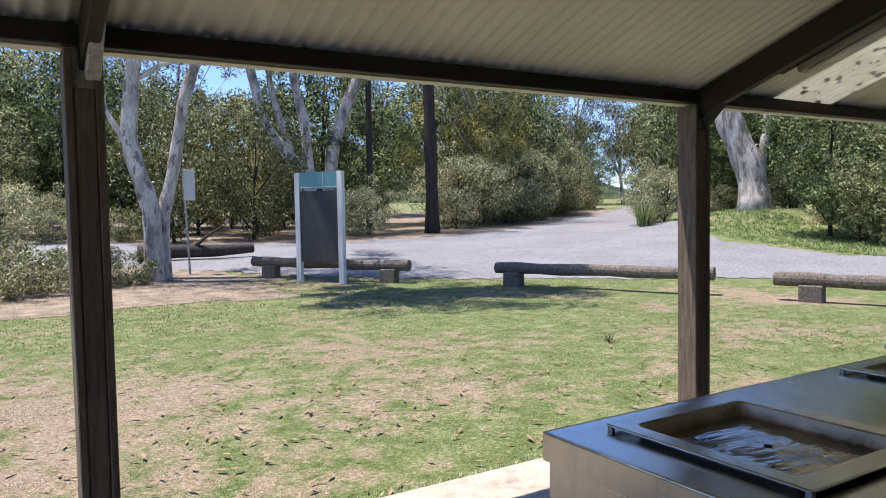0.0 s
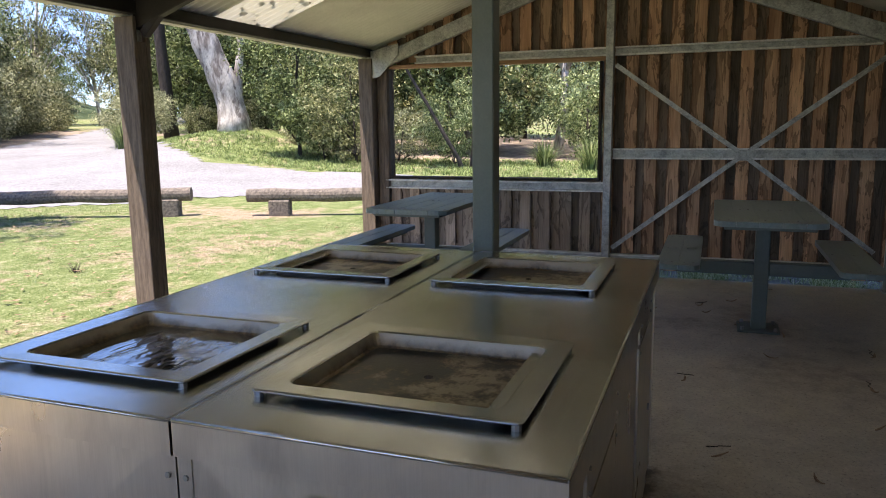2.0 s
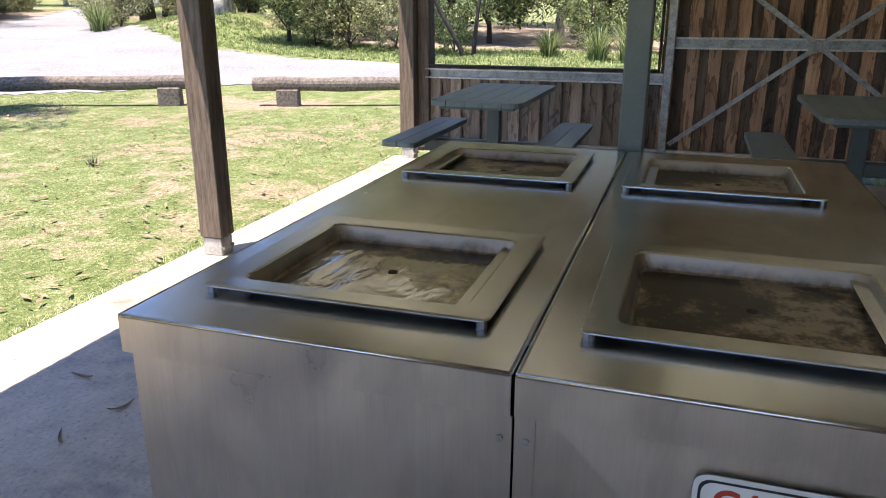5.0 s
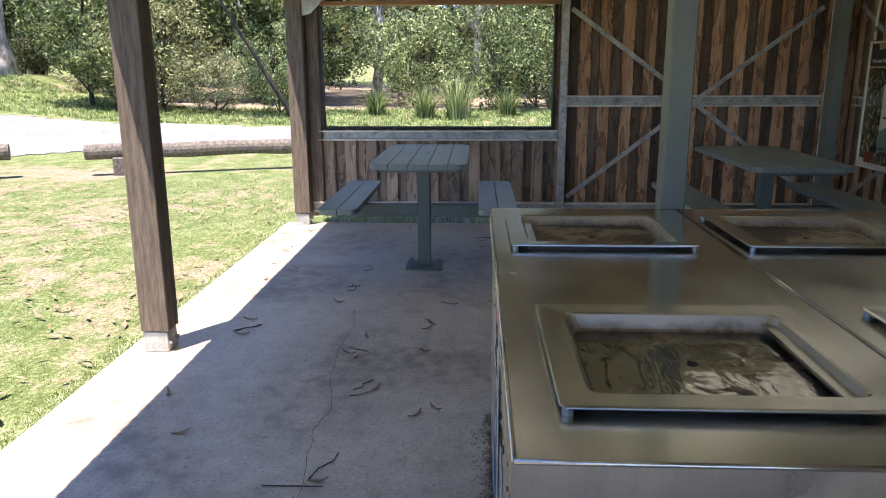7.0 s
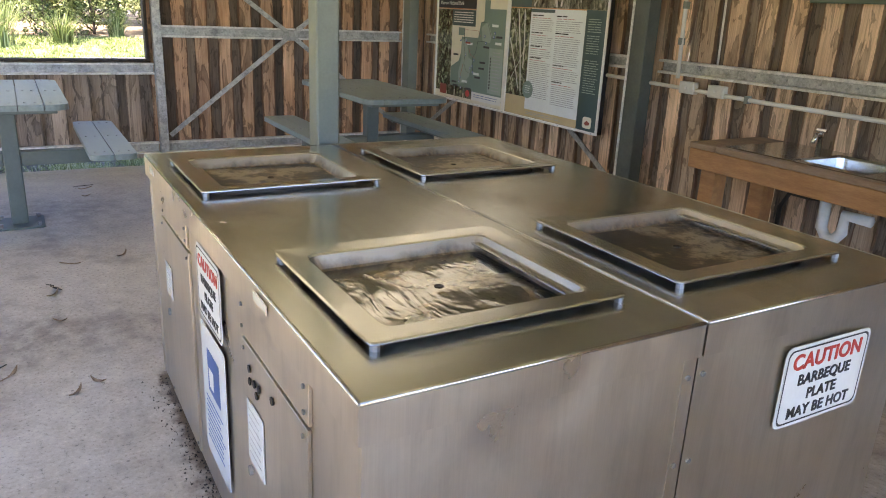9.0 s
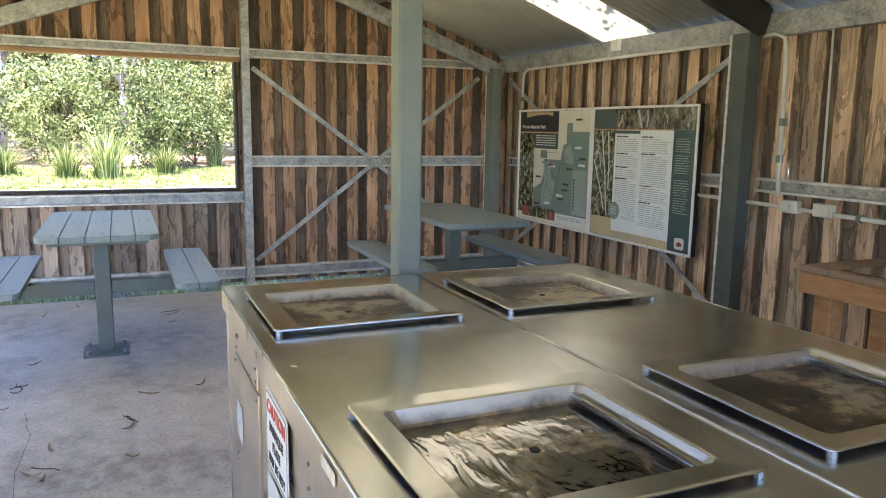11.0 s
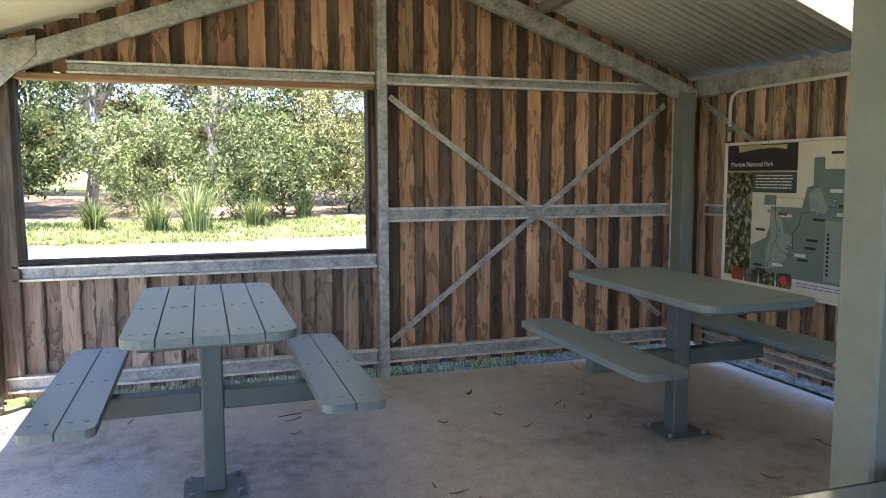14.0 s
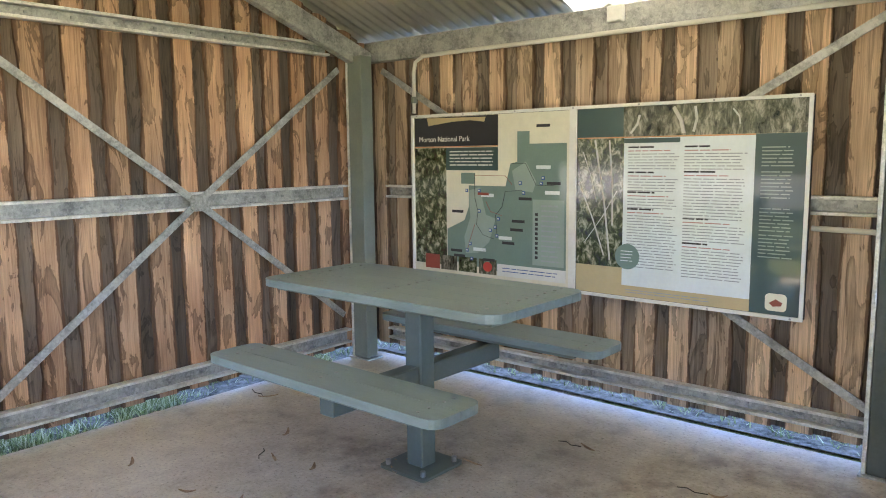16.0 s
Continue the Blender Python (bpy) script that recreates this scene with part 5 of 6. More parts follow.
for i in range(181):
    a = radians(-100 + 240 * i / 180)
    low_gap = math.exp(-((math.degrees(a) - 41) / 9.0) ** 2)
    for j, (r, h) in enumerate(((75, 0.0), (84, 0.55), (95, 0.9), (120, 1.0))):
        top = (8 - 7.0 * low_gap) * (1 + 0.22 * noise.noise((math.cos(a) * 14, math.sin(a) * 14, j * 2.0)))
        vv.append((r * math.cos(a), r * math.sin(a), 2.0 + top * h))
for i in range(180):
    for j in range(3):
        k = 4 * i + j
        ff.append((k, k + 1, k + 5, k + 4))
me = bpy.data.meshes.new("backdrop")
me.from_pydata(vv, [], ff)
me.shade_smooth()
tagged(part("backdrop", me, M_FARBUSH), "distant bush-covered rise", kind="structure")

# small square sign on a leaning pole
t = thing("pole_sign", "blank white sign plate on a thin grey metal pole", "sign", at=pose(3.66, 16.84, 0.0))
part("pole", tube_bm([(0, 0, -0.2), (-0.05, -0.03, 1.2), (-0.11, -0.06, 2.42)], 0.025, 8), M_GALV, t)
part("plate", box(-0.03, 0.27, -0.105, -0.095, 1.72, 2.40, 0.003, pose(-0.12, 0.02, 0, 0, 0, 25)), M_WHITE, t)

# ---- log barriers ----
def log_rail(p, q, stubs):
    t = thing("log_barrier", "weathered log rail lying on short timber stubs at the lawn's edge", "log barrier", "log barriers")
    p, q = Vector(p), Vector(q)
    n = 9
    pts = [p.lerp(q, i / n) + Vector((0, 0, 0.008 * math.sin(i * 1.7))) for i in range(n + 1)]
    part("rail", tube_bm(pts, [0.105 + 0.008 * math.sin(i * 2.3) for i in range(n + 1)], 14), M_LOG, t, smooth=False)
    d = (q - p).normalized()
    for s in stubs:
        c = p.lerp(q, s)
        m = Matrix.Translation((c.x, c.y, 0)) @ Matrix.Rotation(math.atan2(d.y, d.x), 4, "Z")
        part("stub", box(-0.17, 0.17, -0.12, 0.12, ground_z(c.x, c.y) - 0.1, c.z - 0.07, 0.02, m), M_LOG, t, "short squared timber stub")
    return t


log_rail((4.75, 15.75, 0.36), (6.95, 12.75, 0.31), (0.12, 0.88))
log_rail((8.0, 11.25, 0.30), (9.75, 7.7, 0.30), (0.09, 0.91))
log_rail((9.92, 6.75, 0.28), (11.3, 3.0, 0.28), (0.13, 0.87))

# ---- notice board at the lawn's edge ----
M_TEAL = mottled("teal_panel", (0.10, 0.26, 0.28), (0.14, 0.32, 0.33), 6, (0.4, 0.5), 0, 0.02)
M_CHAR = mottled("charcoal_panel", (0.028, 0.03, 0.03), (0.045, 0.048, 0.048), 5, (0.5, 0.6), 0, 0.02)
A, B = Vector((5.30, 14.45, 0)), Vector((5.85, 13.48, 0))
ang = math.degrees(math.atan2(B.y - A.y, B.x - A.x))
t = thing("notice_sign", "freestanding park sign with teal header, blank charcoal panel and white posts", "sign", at=pose((A.x + B.x) / 2, (A.y + B.y) / 2, ground_z(5.6, 14), 0, 0, ang))
w = (B - A).length / 2
part("sign_post", box(-w - 0.04, -w + 0.08, -0.05, 0.05, -0.1, 2.24, 0.004), M_WHITE, t)
part("sign_post", box(w - 0.08, w + 0.04, -0.05, 0.05, -0.1, 2.24, 0.004), M_WHITE, t)
part("header_panel", box(-w + 0.082, w - 0.082, -0.03, 0.03, 1.90, 2.24), M_TEAL, t, "teal header panel")
part("sign_panel", box(-w + 0.082, w - 0.082, -0.03, 0.03, 0.42, 1.86), M_CHAR, t, "blank charcoal panel")
part("header_line", box(-w + 0.09, w - 0.09, -0.034, -0.031, 1.93, 1.94), M_WHITE, t)
part("header_line", box(0.12, 0.13, -0.034, -0.031, 1.945, 2.23), M_WHITE, t)

# dead weed on the lawn and a fallen trunk behind the gravel
t = thing("dead_weed", "small dry brown weed standing in the lawn", "weed", at=pose(5.44, 5.7, ground_z(5.44, 5.7)))
me = blades("stalk", [(0, 0)], 30, 0.16, 0.01, 0.16, 5, 3)
for q in me.vertices:
    q.co.z -= ground_z(0, 0)
part("stalk", me, M_DARKBARK, t)
t = thing("fallen_log", "dark fallen tree log lying among the litter", "log")
part("log_body", tube_bm([(3.1, 20.0, 0.42), (4.0, 19.9, 0.46), (5.0, 19.7, 0.44), (6.0, 19.7, 0.46)], [0.2, 0.18, 0.16, 0.11], 10), M_DARKBARK, t, smooth=True)
part("branch", tube_bm([(4.4, 19.85, 0.5), (4.8, 19.5, 0.9), (5.1, 19.3, 1.1)], [0.06, 0.04, 0.02], 6), M_DARKBARK, t)


# ---- fixtures on the back wall ----
def text_bm(text, size, mat, parent, at, name="lettering", label="", depth=0.0008, bold=0.0):
    cu = bpy.data.curves.new(name, "FONT")
    cu.offset = size * bold
    cu.space_character = 1.0 + 2.2 * bold
    cu.body, cu.size, cu.extrude, cu.align_x, cu.align_y = text, size, depth, "CENTER", "CENTER"
    tmp = bpy.data.objects.new(name, cu)
    scene.collection.objects.link(tmp)
    me = bpy.data.meshes.new_from_object(tmp.evaluated_get(bpy.context.evaluated_depsgraph_get()))
    bpy.data.objects.remove(tmp)
    me.materials.clear()
    me.name = name
    return part(name, me, mat, parent, label, at)


def plain(name, c, rough=0.5, metal=0.0):
    return mottled(name, tuple(v * 0.93 for v in c), tuple(min(1, v * 1.05) for v in c), 9, (rough * 0.9, rough * 1.1), metal, 0.02)


C_RED, C_BLACK, C_SIGNW, C_BLUE = plain("sign_red", (0.50, 0.045, 0.03)), plain("sign_black", (0.02, 0.02, 0.022)), plain("sign_white", (0.66, 0.67, 0.64)), plain("sign_blue", (0.03, 0.09, 0.26))
C_CREAM, C_DKTEAL, C_MAPG, C_MAPL = plain("print_cream", (0.70, 0.67, 0.54)), plain("print_dark_teal", (0.035, 0.075, 0.075)), plain("print_map_green", (0.155, 0.235, 0.20)), plain("print_map_pale", (0.27, 0.35, 0.31))
C_SAND, C_ORANGE, C_NAVY, C_PAPER, C_GREYTX = plain("print_sand", (0.50, 0.40, 0.22)), plain("print_orange", (0.52, 0.20, 0.08)), plain("print_navy", (0.018, 0.022, 0.028)), plain("print_paper", (0.68, 0.74, 0.74)), plain("print_grey_text", (0.30, 0.33, 0.34))
C_TRUNK = plain("print_pale_trunk", (0.50, 0.48, 0.43))
C_RUST = plain("print_rust", (0.26, 0.05, 0.03))
C_PINK = plain("print_pink", (0.42, 0.22, 0.22))


def photo_mat(name, a, b, c, sx, sz):
    n = Nodes(name)
    co = n.coords((sx, 1, sz), True)
    f = n.noise(co, 1.0, 8, 0.72, 0.5)
    return n.finish(n.ramp(f, (0.36, a), (0.5, b), (0.64, c)), 0.16, 0, 0.6)


P_FOREST = photo_mat("print_forest", (0.006, 0.008, 0.005), (0.06, 0.08, 0.035), (0.45, 0.44, 0.32), 30, 22)
P_BUSH = photo_mat("print_bush", (0.015, 0.014, 0.011), (0.11, 0.11, 0.075), (0.38, 0.35, 0.28), 34, 14)
for m_ in (C_CREAM, C_DKTEAL, C_MAPG, C_MAPL, C_SAND, C_NAVY, C_PAPER):
    m_.node_tree.nodes["Principled BSDF"].inputs["Coat Weight"].default_value = 0.8
    m_.node_tree.nodes["Principled BSDF"].inputs["Coat Roughness"].default_value = 0.06
for m_ in (P_FOREST, P_BUSH):
    m_.node_tree.nodes["Principled BSDF"].inputs["Coat Weight"].default_value = 0.8
    m_.node_tree.nodes["Principled BSDF"].inputs["Coat Roughness"].default_value = 0.06

# information board: u runs across each panel from its west... from the gable side, v downwards
BRX0, BRX1, BRZ0, BRZ1 = 6.155, 3.88, 0.595, 1.565
board_t = thing("information_board", "large framed park information board with a map and printed notes", "sign")
FY = BY + 0.05
for name, a in (("backing", (BRX1 + 0.004, BRX0 - 0.004, FY - 0.045, FY - 0.006, BRZ0 + 0.004, BRZ1 - 0.004)), ("frame_rail", (BRX1, BRX0, FY - 0.006, FY + 0.006, BRZ0, BRZ0 + 0.016)), ("frame_rail", (BRX1, BRX0, FY - 0.006, FY + 0.006, BRZ1 - 0.016, BRZ1)), ("frame_rail", (BRX0 - 0.016, BRX0, FY - 0.006, FY + 0.006, BRZ0 + 0.0165, BRZ1 - 0.0165)), ("frame_rail", (BRX1, BRX1 + 0.016, FY - 0.006, FY + 0.006, BRZ0 + 0.0165, BRZ1 - 0.0165)), ("frame_rail", ((BRX0 + BRX1) / 2 - 0.02, (BRX0 + BRX1) / 2 + 0.02, FY - 0.006, FY + 0.006, BRZ0 + 0.0165, BRZ1 - 0.0165))):
    part(name, box(*a[:4], a[4], a[5], 0.001), M_WHITE if name == "frame_rail" else M_DARKSTEEL, board_t)
PW = (BRX0 - BRX1) / 2
LAYER = [0]


def pr(panel, u0, u1, v0, v1, mat, name="print_block", lift=1):
    """A printed patch on the board, in fractions of a panel."""
    xa, xb = BRX0 - panel * PW - u0 * PW, BRX0 - panel * PW - u1 * PW
    za, zb = BRZ1 - v0 * (BRZ1 - BRZ0), BRZ1 - v1 * (BRZ1 - BRZ0)
    y0 = FY - 0.006 + 0.0008 * lift
    return part(name, box(xb, xa, y0 - 0.0007, y0, zb, za), mat, board_t)


def pshape(panel, pts, mat, lift, name="map_area"):
    w = [(BRX0 - panel * PW - u * PW, BRZ1 - v * (BRZ1 - BRZ0)) for u, v in pts]
    bm = outline([(x, z) for x, z in w], 0, 0.0006)
    m = Matrix.Translation((0, FY - 0.006 + 0.0008 * lift, 0)) @ Matrix.Rotation(radians(90), 4, "X")
    return part(name, bm, mat, board_t, at=m)


def pline(panel, pts, mat, lift, w=0.003, name="map_track"):
    pp = [(BRX0 - panel * PW - u * PW, FY - 0.006 + 0.0008 * lift, BRZ1 - v * (BRZ1 - BRZ0)) for u, v in pts]
    return part(name, tube_bm(pp, w / 2, 4), mat, board_t)


rt = random.Random(8)


def text_rows(panel, u0, u1, v0, v1, step, mat, h=0.45, ragged=0.15, lift=3, name="printed_text"):
    """Unreadable lines of print as thin bars, one mesh."""
    bm = bmesh.new()
    v = v0
    while v < v1:
        e = u1 - (u1 - u0) * rt.random() * ragged
        u = u0
        while u < e:
            L = rt.uniform(0.02, 0.09)
            b = min(u + L, e)
            xa, xb = BRX0 - panel * PW - u * PW, BRX0 - panel * PW - b * PW
            za = BRZ1 - v * (BRZ1 - BRZ0)
            y0 = FY - 0.006 + 0.0008 * lift
            add_box(bm, xb, xa, y0 - 0.0005, y0, za - step * h * (BRZ1 - BRZ0), za)
            u = b + 0.006
        v += step
    return tagged(part(name, bm, mat, board_t), kind="stuff")


pr(0, 0.014, 0.98, 0.018, 0.982, C_CREAM, lift=1)
pr(0, 0.02, 0.24, 0.205, 0.925, P_FOREST, "photo_print", 2)
pr(0, 0.02, 0.575, 0.02, 0.195, C_NAVY, lift=2)
pshape(0, [(0.11, 0.022), (0.50, 0.03), (0.49, 0.058), (0.40, 0.045), (0.28, 0.05), (0.12, 0.07)], C_SAND, 3, "photo_print")
pr(0, 0.02, 0.575, 0.196, 0.202, C_ORANGE, "print_rule", 2)
pr(0, 0.24, 0.575, 0.205, 0.34, C_DKTEAL, lift=3)
text_rows(0, 0.265, 0.55, 0.225, 0.315, 0.02, C_SIGNW, 0.35, 0.05, 4)
C_MAPM = [(0.245, 0.70), (0.36, 0.64), (0.39, 0.56), (0.39, 0.43), (0.62, 0.43), (0.65, 0.30), (0.69, 0.29), (0.69, 0.12), (0.76, 0.12), (0.76, 0.19), (0.965, 0.19), (0.965, 0.93), (0.56, 0.93), (0.245, 0.89)]
pshape(0, C_MAPM, C_MAPG, 3)
pshape(0, [(0.34, 0.355), (0.43, 0.355), (0.43, 0.42), (0.34, 0.42)], C_MAPG, 3)
pshape(0, [(0.39, 0.46), (0.46, 0.44), (0.50, 0.60), (0.56, 0.62), (0.52, 0.76), (0.45, 0.83), (0.37, 0.84), (0.36, 0.74), (0.40, 0.62)], C_MAPL, 4)
pshape(0, [(0.66, 0.34), (0.74, 0.29), (0.80, 0.40), (0.78, 0.46), (0.68, 0.45)], C_MAPL, 4)
pr(0, 0.78, 0.955, 0.50, 0.87, C_MAPL, "map_legend", 4)
text_rows(0, 0.83, 0.94, 0.53, 0.85, 0.028, C_GREYTX, 0.3, 0.3, 5)
for i in range(10):
    pr(0, 0.795, 0.81, 0.575 + 0.027 * i, 0.592 + 0.027 * i, C_BLACK, "legend_symbol", 5)
for q in ([(0.43, 0.36), (0.43, 0.50), (0.45, 0.58), (0.44, 0.66), (0.48, 0.72), (0.55, 0.74)], [(0.43, 0.66), (0.40, 0.75), (0.38, 0.82)], [(0.43, 0.37), (0.62, 0.37), (0.66, 0.42)], [(0.72, 0.45), (0.62, 0.46), (0.60, 0.55), (0.56, 0.60), (0.57, 0.72)], [(0.50, 0.52), (0.53, 0.58), (0.60, 0.60)], [(0.66, 0.30), (0.74, 0.30), (0.80, 0.42), (0.90, 0.42)]):
    pline(0, q, C_RUST if len(q) == 3 else C_NAVY, 5)
for u, v in ((0.80, 0.085), (0.28, 0.58), (0.27, 0.82), (0.29, 0.85), (0.48, 0.86), (0.66, 0.62), (0.65, 0.67), (0.60, 0.75), (0.86, 0.40), (0.70, 0.49)):
    pr(0, u, u + 0.075, v, v + 0.016, C_BLACK, "map_label", 6)
for u, v in ((0.47, 0.475), (0.80, 0.31), (0.58, 0.72), (0.85, 0.45), (0.42, 0.80)):
    pr(0, u, u + 0.08, v, v + 0.02, C_PAPER, "map_label", 6)
pr(0, 0.45, 0.52, 0.47, 0.485, C_RUST, "map_label", 7)
for u, v in ((0.37, 0.45), (0.45, 0.45), (0.45, 0.57), (0.52, 0.68), (0.55, 0.66), (0.57, 0.61), (0.56, 0.71), (0.39, 0.77), (0.37, 0.81), (0.40, 0.86), (0.48, 0.80), (0.72, 0.455), (0.83, 0.37), (0.82, 0.40), (0.70, 0.40)):
    pr(0, u, u + 0.018, v, v + 0.02, C_BLUE, "map_symbol", 6)
    pr(0, u + 0.003, u + 0.012, v + 0.005, v + 0.013, C_SIGNW, "map_symbol", 7)
for i, (u0, u1, m_) in enumerate(((0.09, 0.19, C_RUST), (0.20, 0.31, P_BUSH), (0.32, 0.44, P_FOREST), (0.455, 0.565, P_BUSH))):
    pr(0, u0, u1, 0.865, 0.955, m_, "photo_print", 4)
pshape(0, [(0.51 + 0.03 * math.cos(a), 0.91 + 0.03 * math.sin(a)) for a in [k * math.pi / 5 for k in range(10)]], C_RED, 5, "photo_print")
pr(0, 0.57, 0.965, 0.885, 0.955, C_SIGNW, lift=4)
text_rows(0, 0.60, 0.93, 0.905, 0.94, 0.018, C_BLUE, 0.25, 0.2, 5)
m = Matrix.Translation((BRX0 - 0.225 * PW, FY - 0.006 + 0.0032, BRZ1 - 0.153 * 0.97)) @ pose(0, 0, 0, 90, 0, 180)
text_bm("Morton National Park", 0.044, C_SIGNW, board_t, m, label="white printed title")
pr(1, 0.02, 0.986, 0.018, 0.982, C_SAND, lift=1)
pr(1, 0.02, 0.245, 0.018, 0.165, C_DKTEAL, lift=2)
pr(1, 0.245, 0.986, 0.018, 0.165, P_BUSH, "photo_print", 2)
pr(1, 0.02, 0.80, 0.166, 0.171, C_ORANGE, "print_rule", 2)
pr(1, 0.02, 0.25, 0.172, 0.835, P_FOREST, "photo_print", 2)
for (u0, v0, u1, v1, w_) in ((0.11, 0.18, 0.19, 0.80, 0.018), (0.03, 0.40, 0.16, 0.78, 0.014), (0.18, 0.18, 0.20, 0.62, 0.016), (0.05, 0.24, 0.12, 0.5, 0.008), (0.22, 0.44, 0.06, 0.72, 0.008)):
    pline(1, [(u0, v0), ((u0 + u1) / 2 + 0.008, (v0 + v1) / 2), (u1, v1)], C_TRUNK, 2, w_ * 0.62, "printed_trunk")
for (u0, v0, u1, v1, w_) in ((0.47, 0.03, 0.515, 0.155, 0.03), (0.56, 0.03, 0.555, 0.15, 0.02), (0.32, 0.06, 0.28, 0.15, 0.018), (0.71, 0.05, 0.74, 0.12, 0.012)):
    pline(1, [(u0, v0), ((u0 + u1) / 2 + 0.01, (v0 + v1) / 2), (u1, v1)], C_TRUNK, 2, w_ * 0.75, "printed_trunk")
pr(1, 0.25, 0.80, 0.172, 0.925, C_PAPER, "print_block", 3)
pr(1, 0.25, 0.50, 0.175, 0.198, C_DKTEAL, "print_block", 4)
for u0, u1, rows in ((0.27, 0.50, ((0.235, 0.335), (0.36, 0.44), (0.46, 0.52), (0.545, 0.83))), (0.52, 0.775, ((0.235, 0.33), (0.355, 0.56), (0.58, 0.68), (0.70, 0.85)))):
    for a, b in rows:
        text_rows(1, u0, u0 + 0.13, a - 0.02, a - 0.008, 0.014, C_BLACK, 0.6, 0.2, 4)
        text_rows(1, u0, u1 - 0.03, a, a + 0.012, 0.014, C_PINK, 0.35, 0.2, 4)
        text_rows(1, u0, u1, a + 0.016, b, 0.0145, C_GREYTX, 0.32, 0.12, 4)
pr(1, 0.80, 0.986, 0.166, 0.982, C_DKTEAL, "print_block", 3)
for a, b in ((0.225, 0.31), (0.335, 0.46), (0.50, 0.60), (0.62, 0.72)):
    text_rows(1, 0.825, 0.95, a, b, 0.0165, C_MAPL, 0.3, 0.2, 4)
pshape(1, [(0.275 + 0.058 * math.cos(a), 0.775 + 0.066 * math.sin(a)) for a in [k * math.pi / 12 for k in range(24)]], C_MAPG, 6, "print_disc")
text_rows(1, 0.245, 0.305, 0.745, 0.81, 0.0165, C_PAPER, 0.25, 0.2, 8)
pshape(1, rounded(0.90, 0.925, 0.04, 0.04, 0.018), C_CREAM, 5, "printed_badge")
pshape(1, [(0.875, 0.93), (0.90, 0.91), (0.925, 0.925), (0.92, 0.94), (0.89, 0.945)], C_RUST, 6, "printed_badge")
text_rows(1, 0.27, 0.68, 0.945, 0.965, 0.013, C_GREYTX, 0.3, 0.2, 3)
for i in range(7):
    for z in (BRZ0 + 0.008, BRZ1 - 0.008):
        x = BRX0 - 0.05 - i * (BRX0 - BRX1 - 0.1) / 6
        part("screw", tube_bm([(x, FY + 0.006, z), (x, FY + 0.008, z)], 0.005, 6), M_BOLT, board_t)

# conduits, switches and junction box
def conduit(label, pts, r=0.012, clips=()):
    t = thing("conduit", label, "pipe", "wall conduits")
    part("pipe", tube_bm(pts, r, 8), M_PVC, t, smooth=True)
    for c in clips:
        part("clip", box(c[0] - 0.012, c[0] + 0.012, c[1] - 0.02, c[1] + r + 0.004, c[2] - 0.02, c[2] + 0.02, 0.002), M_GREENSTEEL, t, "small dark clip")
    return t


CY = BY + 0.022
conduit("cream conduit hooked down from the eave beam", [(6.155, CY, 1.58), (6.155, CY, 1.82), (6.14, CY, 1.885), (6.08, CY, 1.915), (5.9, CY, 1.918), (5.0, CY, 1.914), (3.62, CY, 1.915)], clips=[(6.155, CY, 1.66)])
conduit("cream conduit running down beside the post", [(3.44, CY, 1.93), (3.36, CY, 1.93), (3.30, CY, 1.90), (3.285, CY, 1.84), (3.26, CY, 1.04)], clips=[(3.27, CY, 1.45), (3.27, CY, 1.25)])
conduit("thin cream conduit down the wall", [(3.02, CY - 0.02, 1.92), (3.0, CY - 0.02, 1.14)], 0.006)
conduit("cream conduit along the wall under the girt", [(3.87, CY, 1.0), (3.3, CY, 0.99), (2.7, CY, 0.975), (0.25, CY, 0.965)], clips=[(2.75, CY, 0.977)])
for x in (3.165, 2.955):
    t = thing("switch_box", "small cream electrical switch box on the wall", "switch", "switch boxes")
    part("case", box(x - 0.055, x + 0.055, BY, BY + 0.045, 0.962, 1.03, 0.004), M_PVC, t)
    part("cover", box(x - 0.048, x + 0.048, BY + 0.0455, BY + 0.05, 0.968, 1.024, 0.001), M_PVC, t)
    part("button", box(x - 0.012, x + 0.002, BY + 0.0505, BY + 0.055, 0.99, 1.004), M_WHITE, t)
t = thing("junction_box", "small white junction box under the skylight", "junction box")
part("case", box(4.76, 4.84, BY + 0.012, BY + 0.05, 1.96, 2.04, 0.004), M_WHITE, t)
part("lid", box(4.765, 4.835, BY + 0.0505, BY + 0.055, 1.965, 2.035, 0.002), M_WHITE, t)

# fluorescent batten under the front slope, unlit
t = thing("strip_light", "unlit fluorescent strip light under the front roof slope", "lamp")
def slope_bar(y0, y1, x, drop, w, h, bev=0.004):
    return bar((x, y0, roof_z(y0) - drop), (x, y1, roof_z(y1) - drop), w, h, bev)
part("housing", slope_bar(2.52, 1.28, 3.84, 0.05, 0.06, 0.045), plain("aged_batten", (0.36, 0.33, 0.27)), t)
part("tube", slope_bar(2.47, 1.33, 3.84, 0.092, 0.03, 0.03, 0.008), M_WHITE, t)
part("rust_mount", slope_bar(2.62, 1.22, 3.80, 0.018, 0.05, 0.02), M_DARKBARK, t, "dark mounting rail")

# sink bench
M_PINE = mottled("oiled_pine", (0.30, 0.13, 0.05), (0.47, 0.24, 0.10), 3, (0.5, 0.7), 0, 0.25, (1.5, 8, 8), 30)
M_DECK = mottled("worn_bench_top", (0.20, 0.12, 0.07), (0.33, 0.23, 0.15), 3, (0.6, 0.8), 0, 0.3, (1.2, 9, 9), 30)
t = thing("sink_bench", "timber bench with a stainless sink against the back wall", "bench")
SX0, SX1, SY0, SY1, SZ = 0.95, 2.63, BY + 0.02, -1.20, 0.80
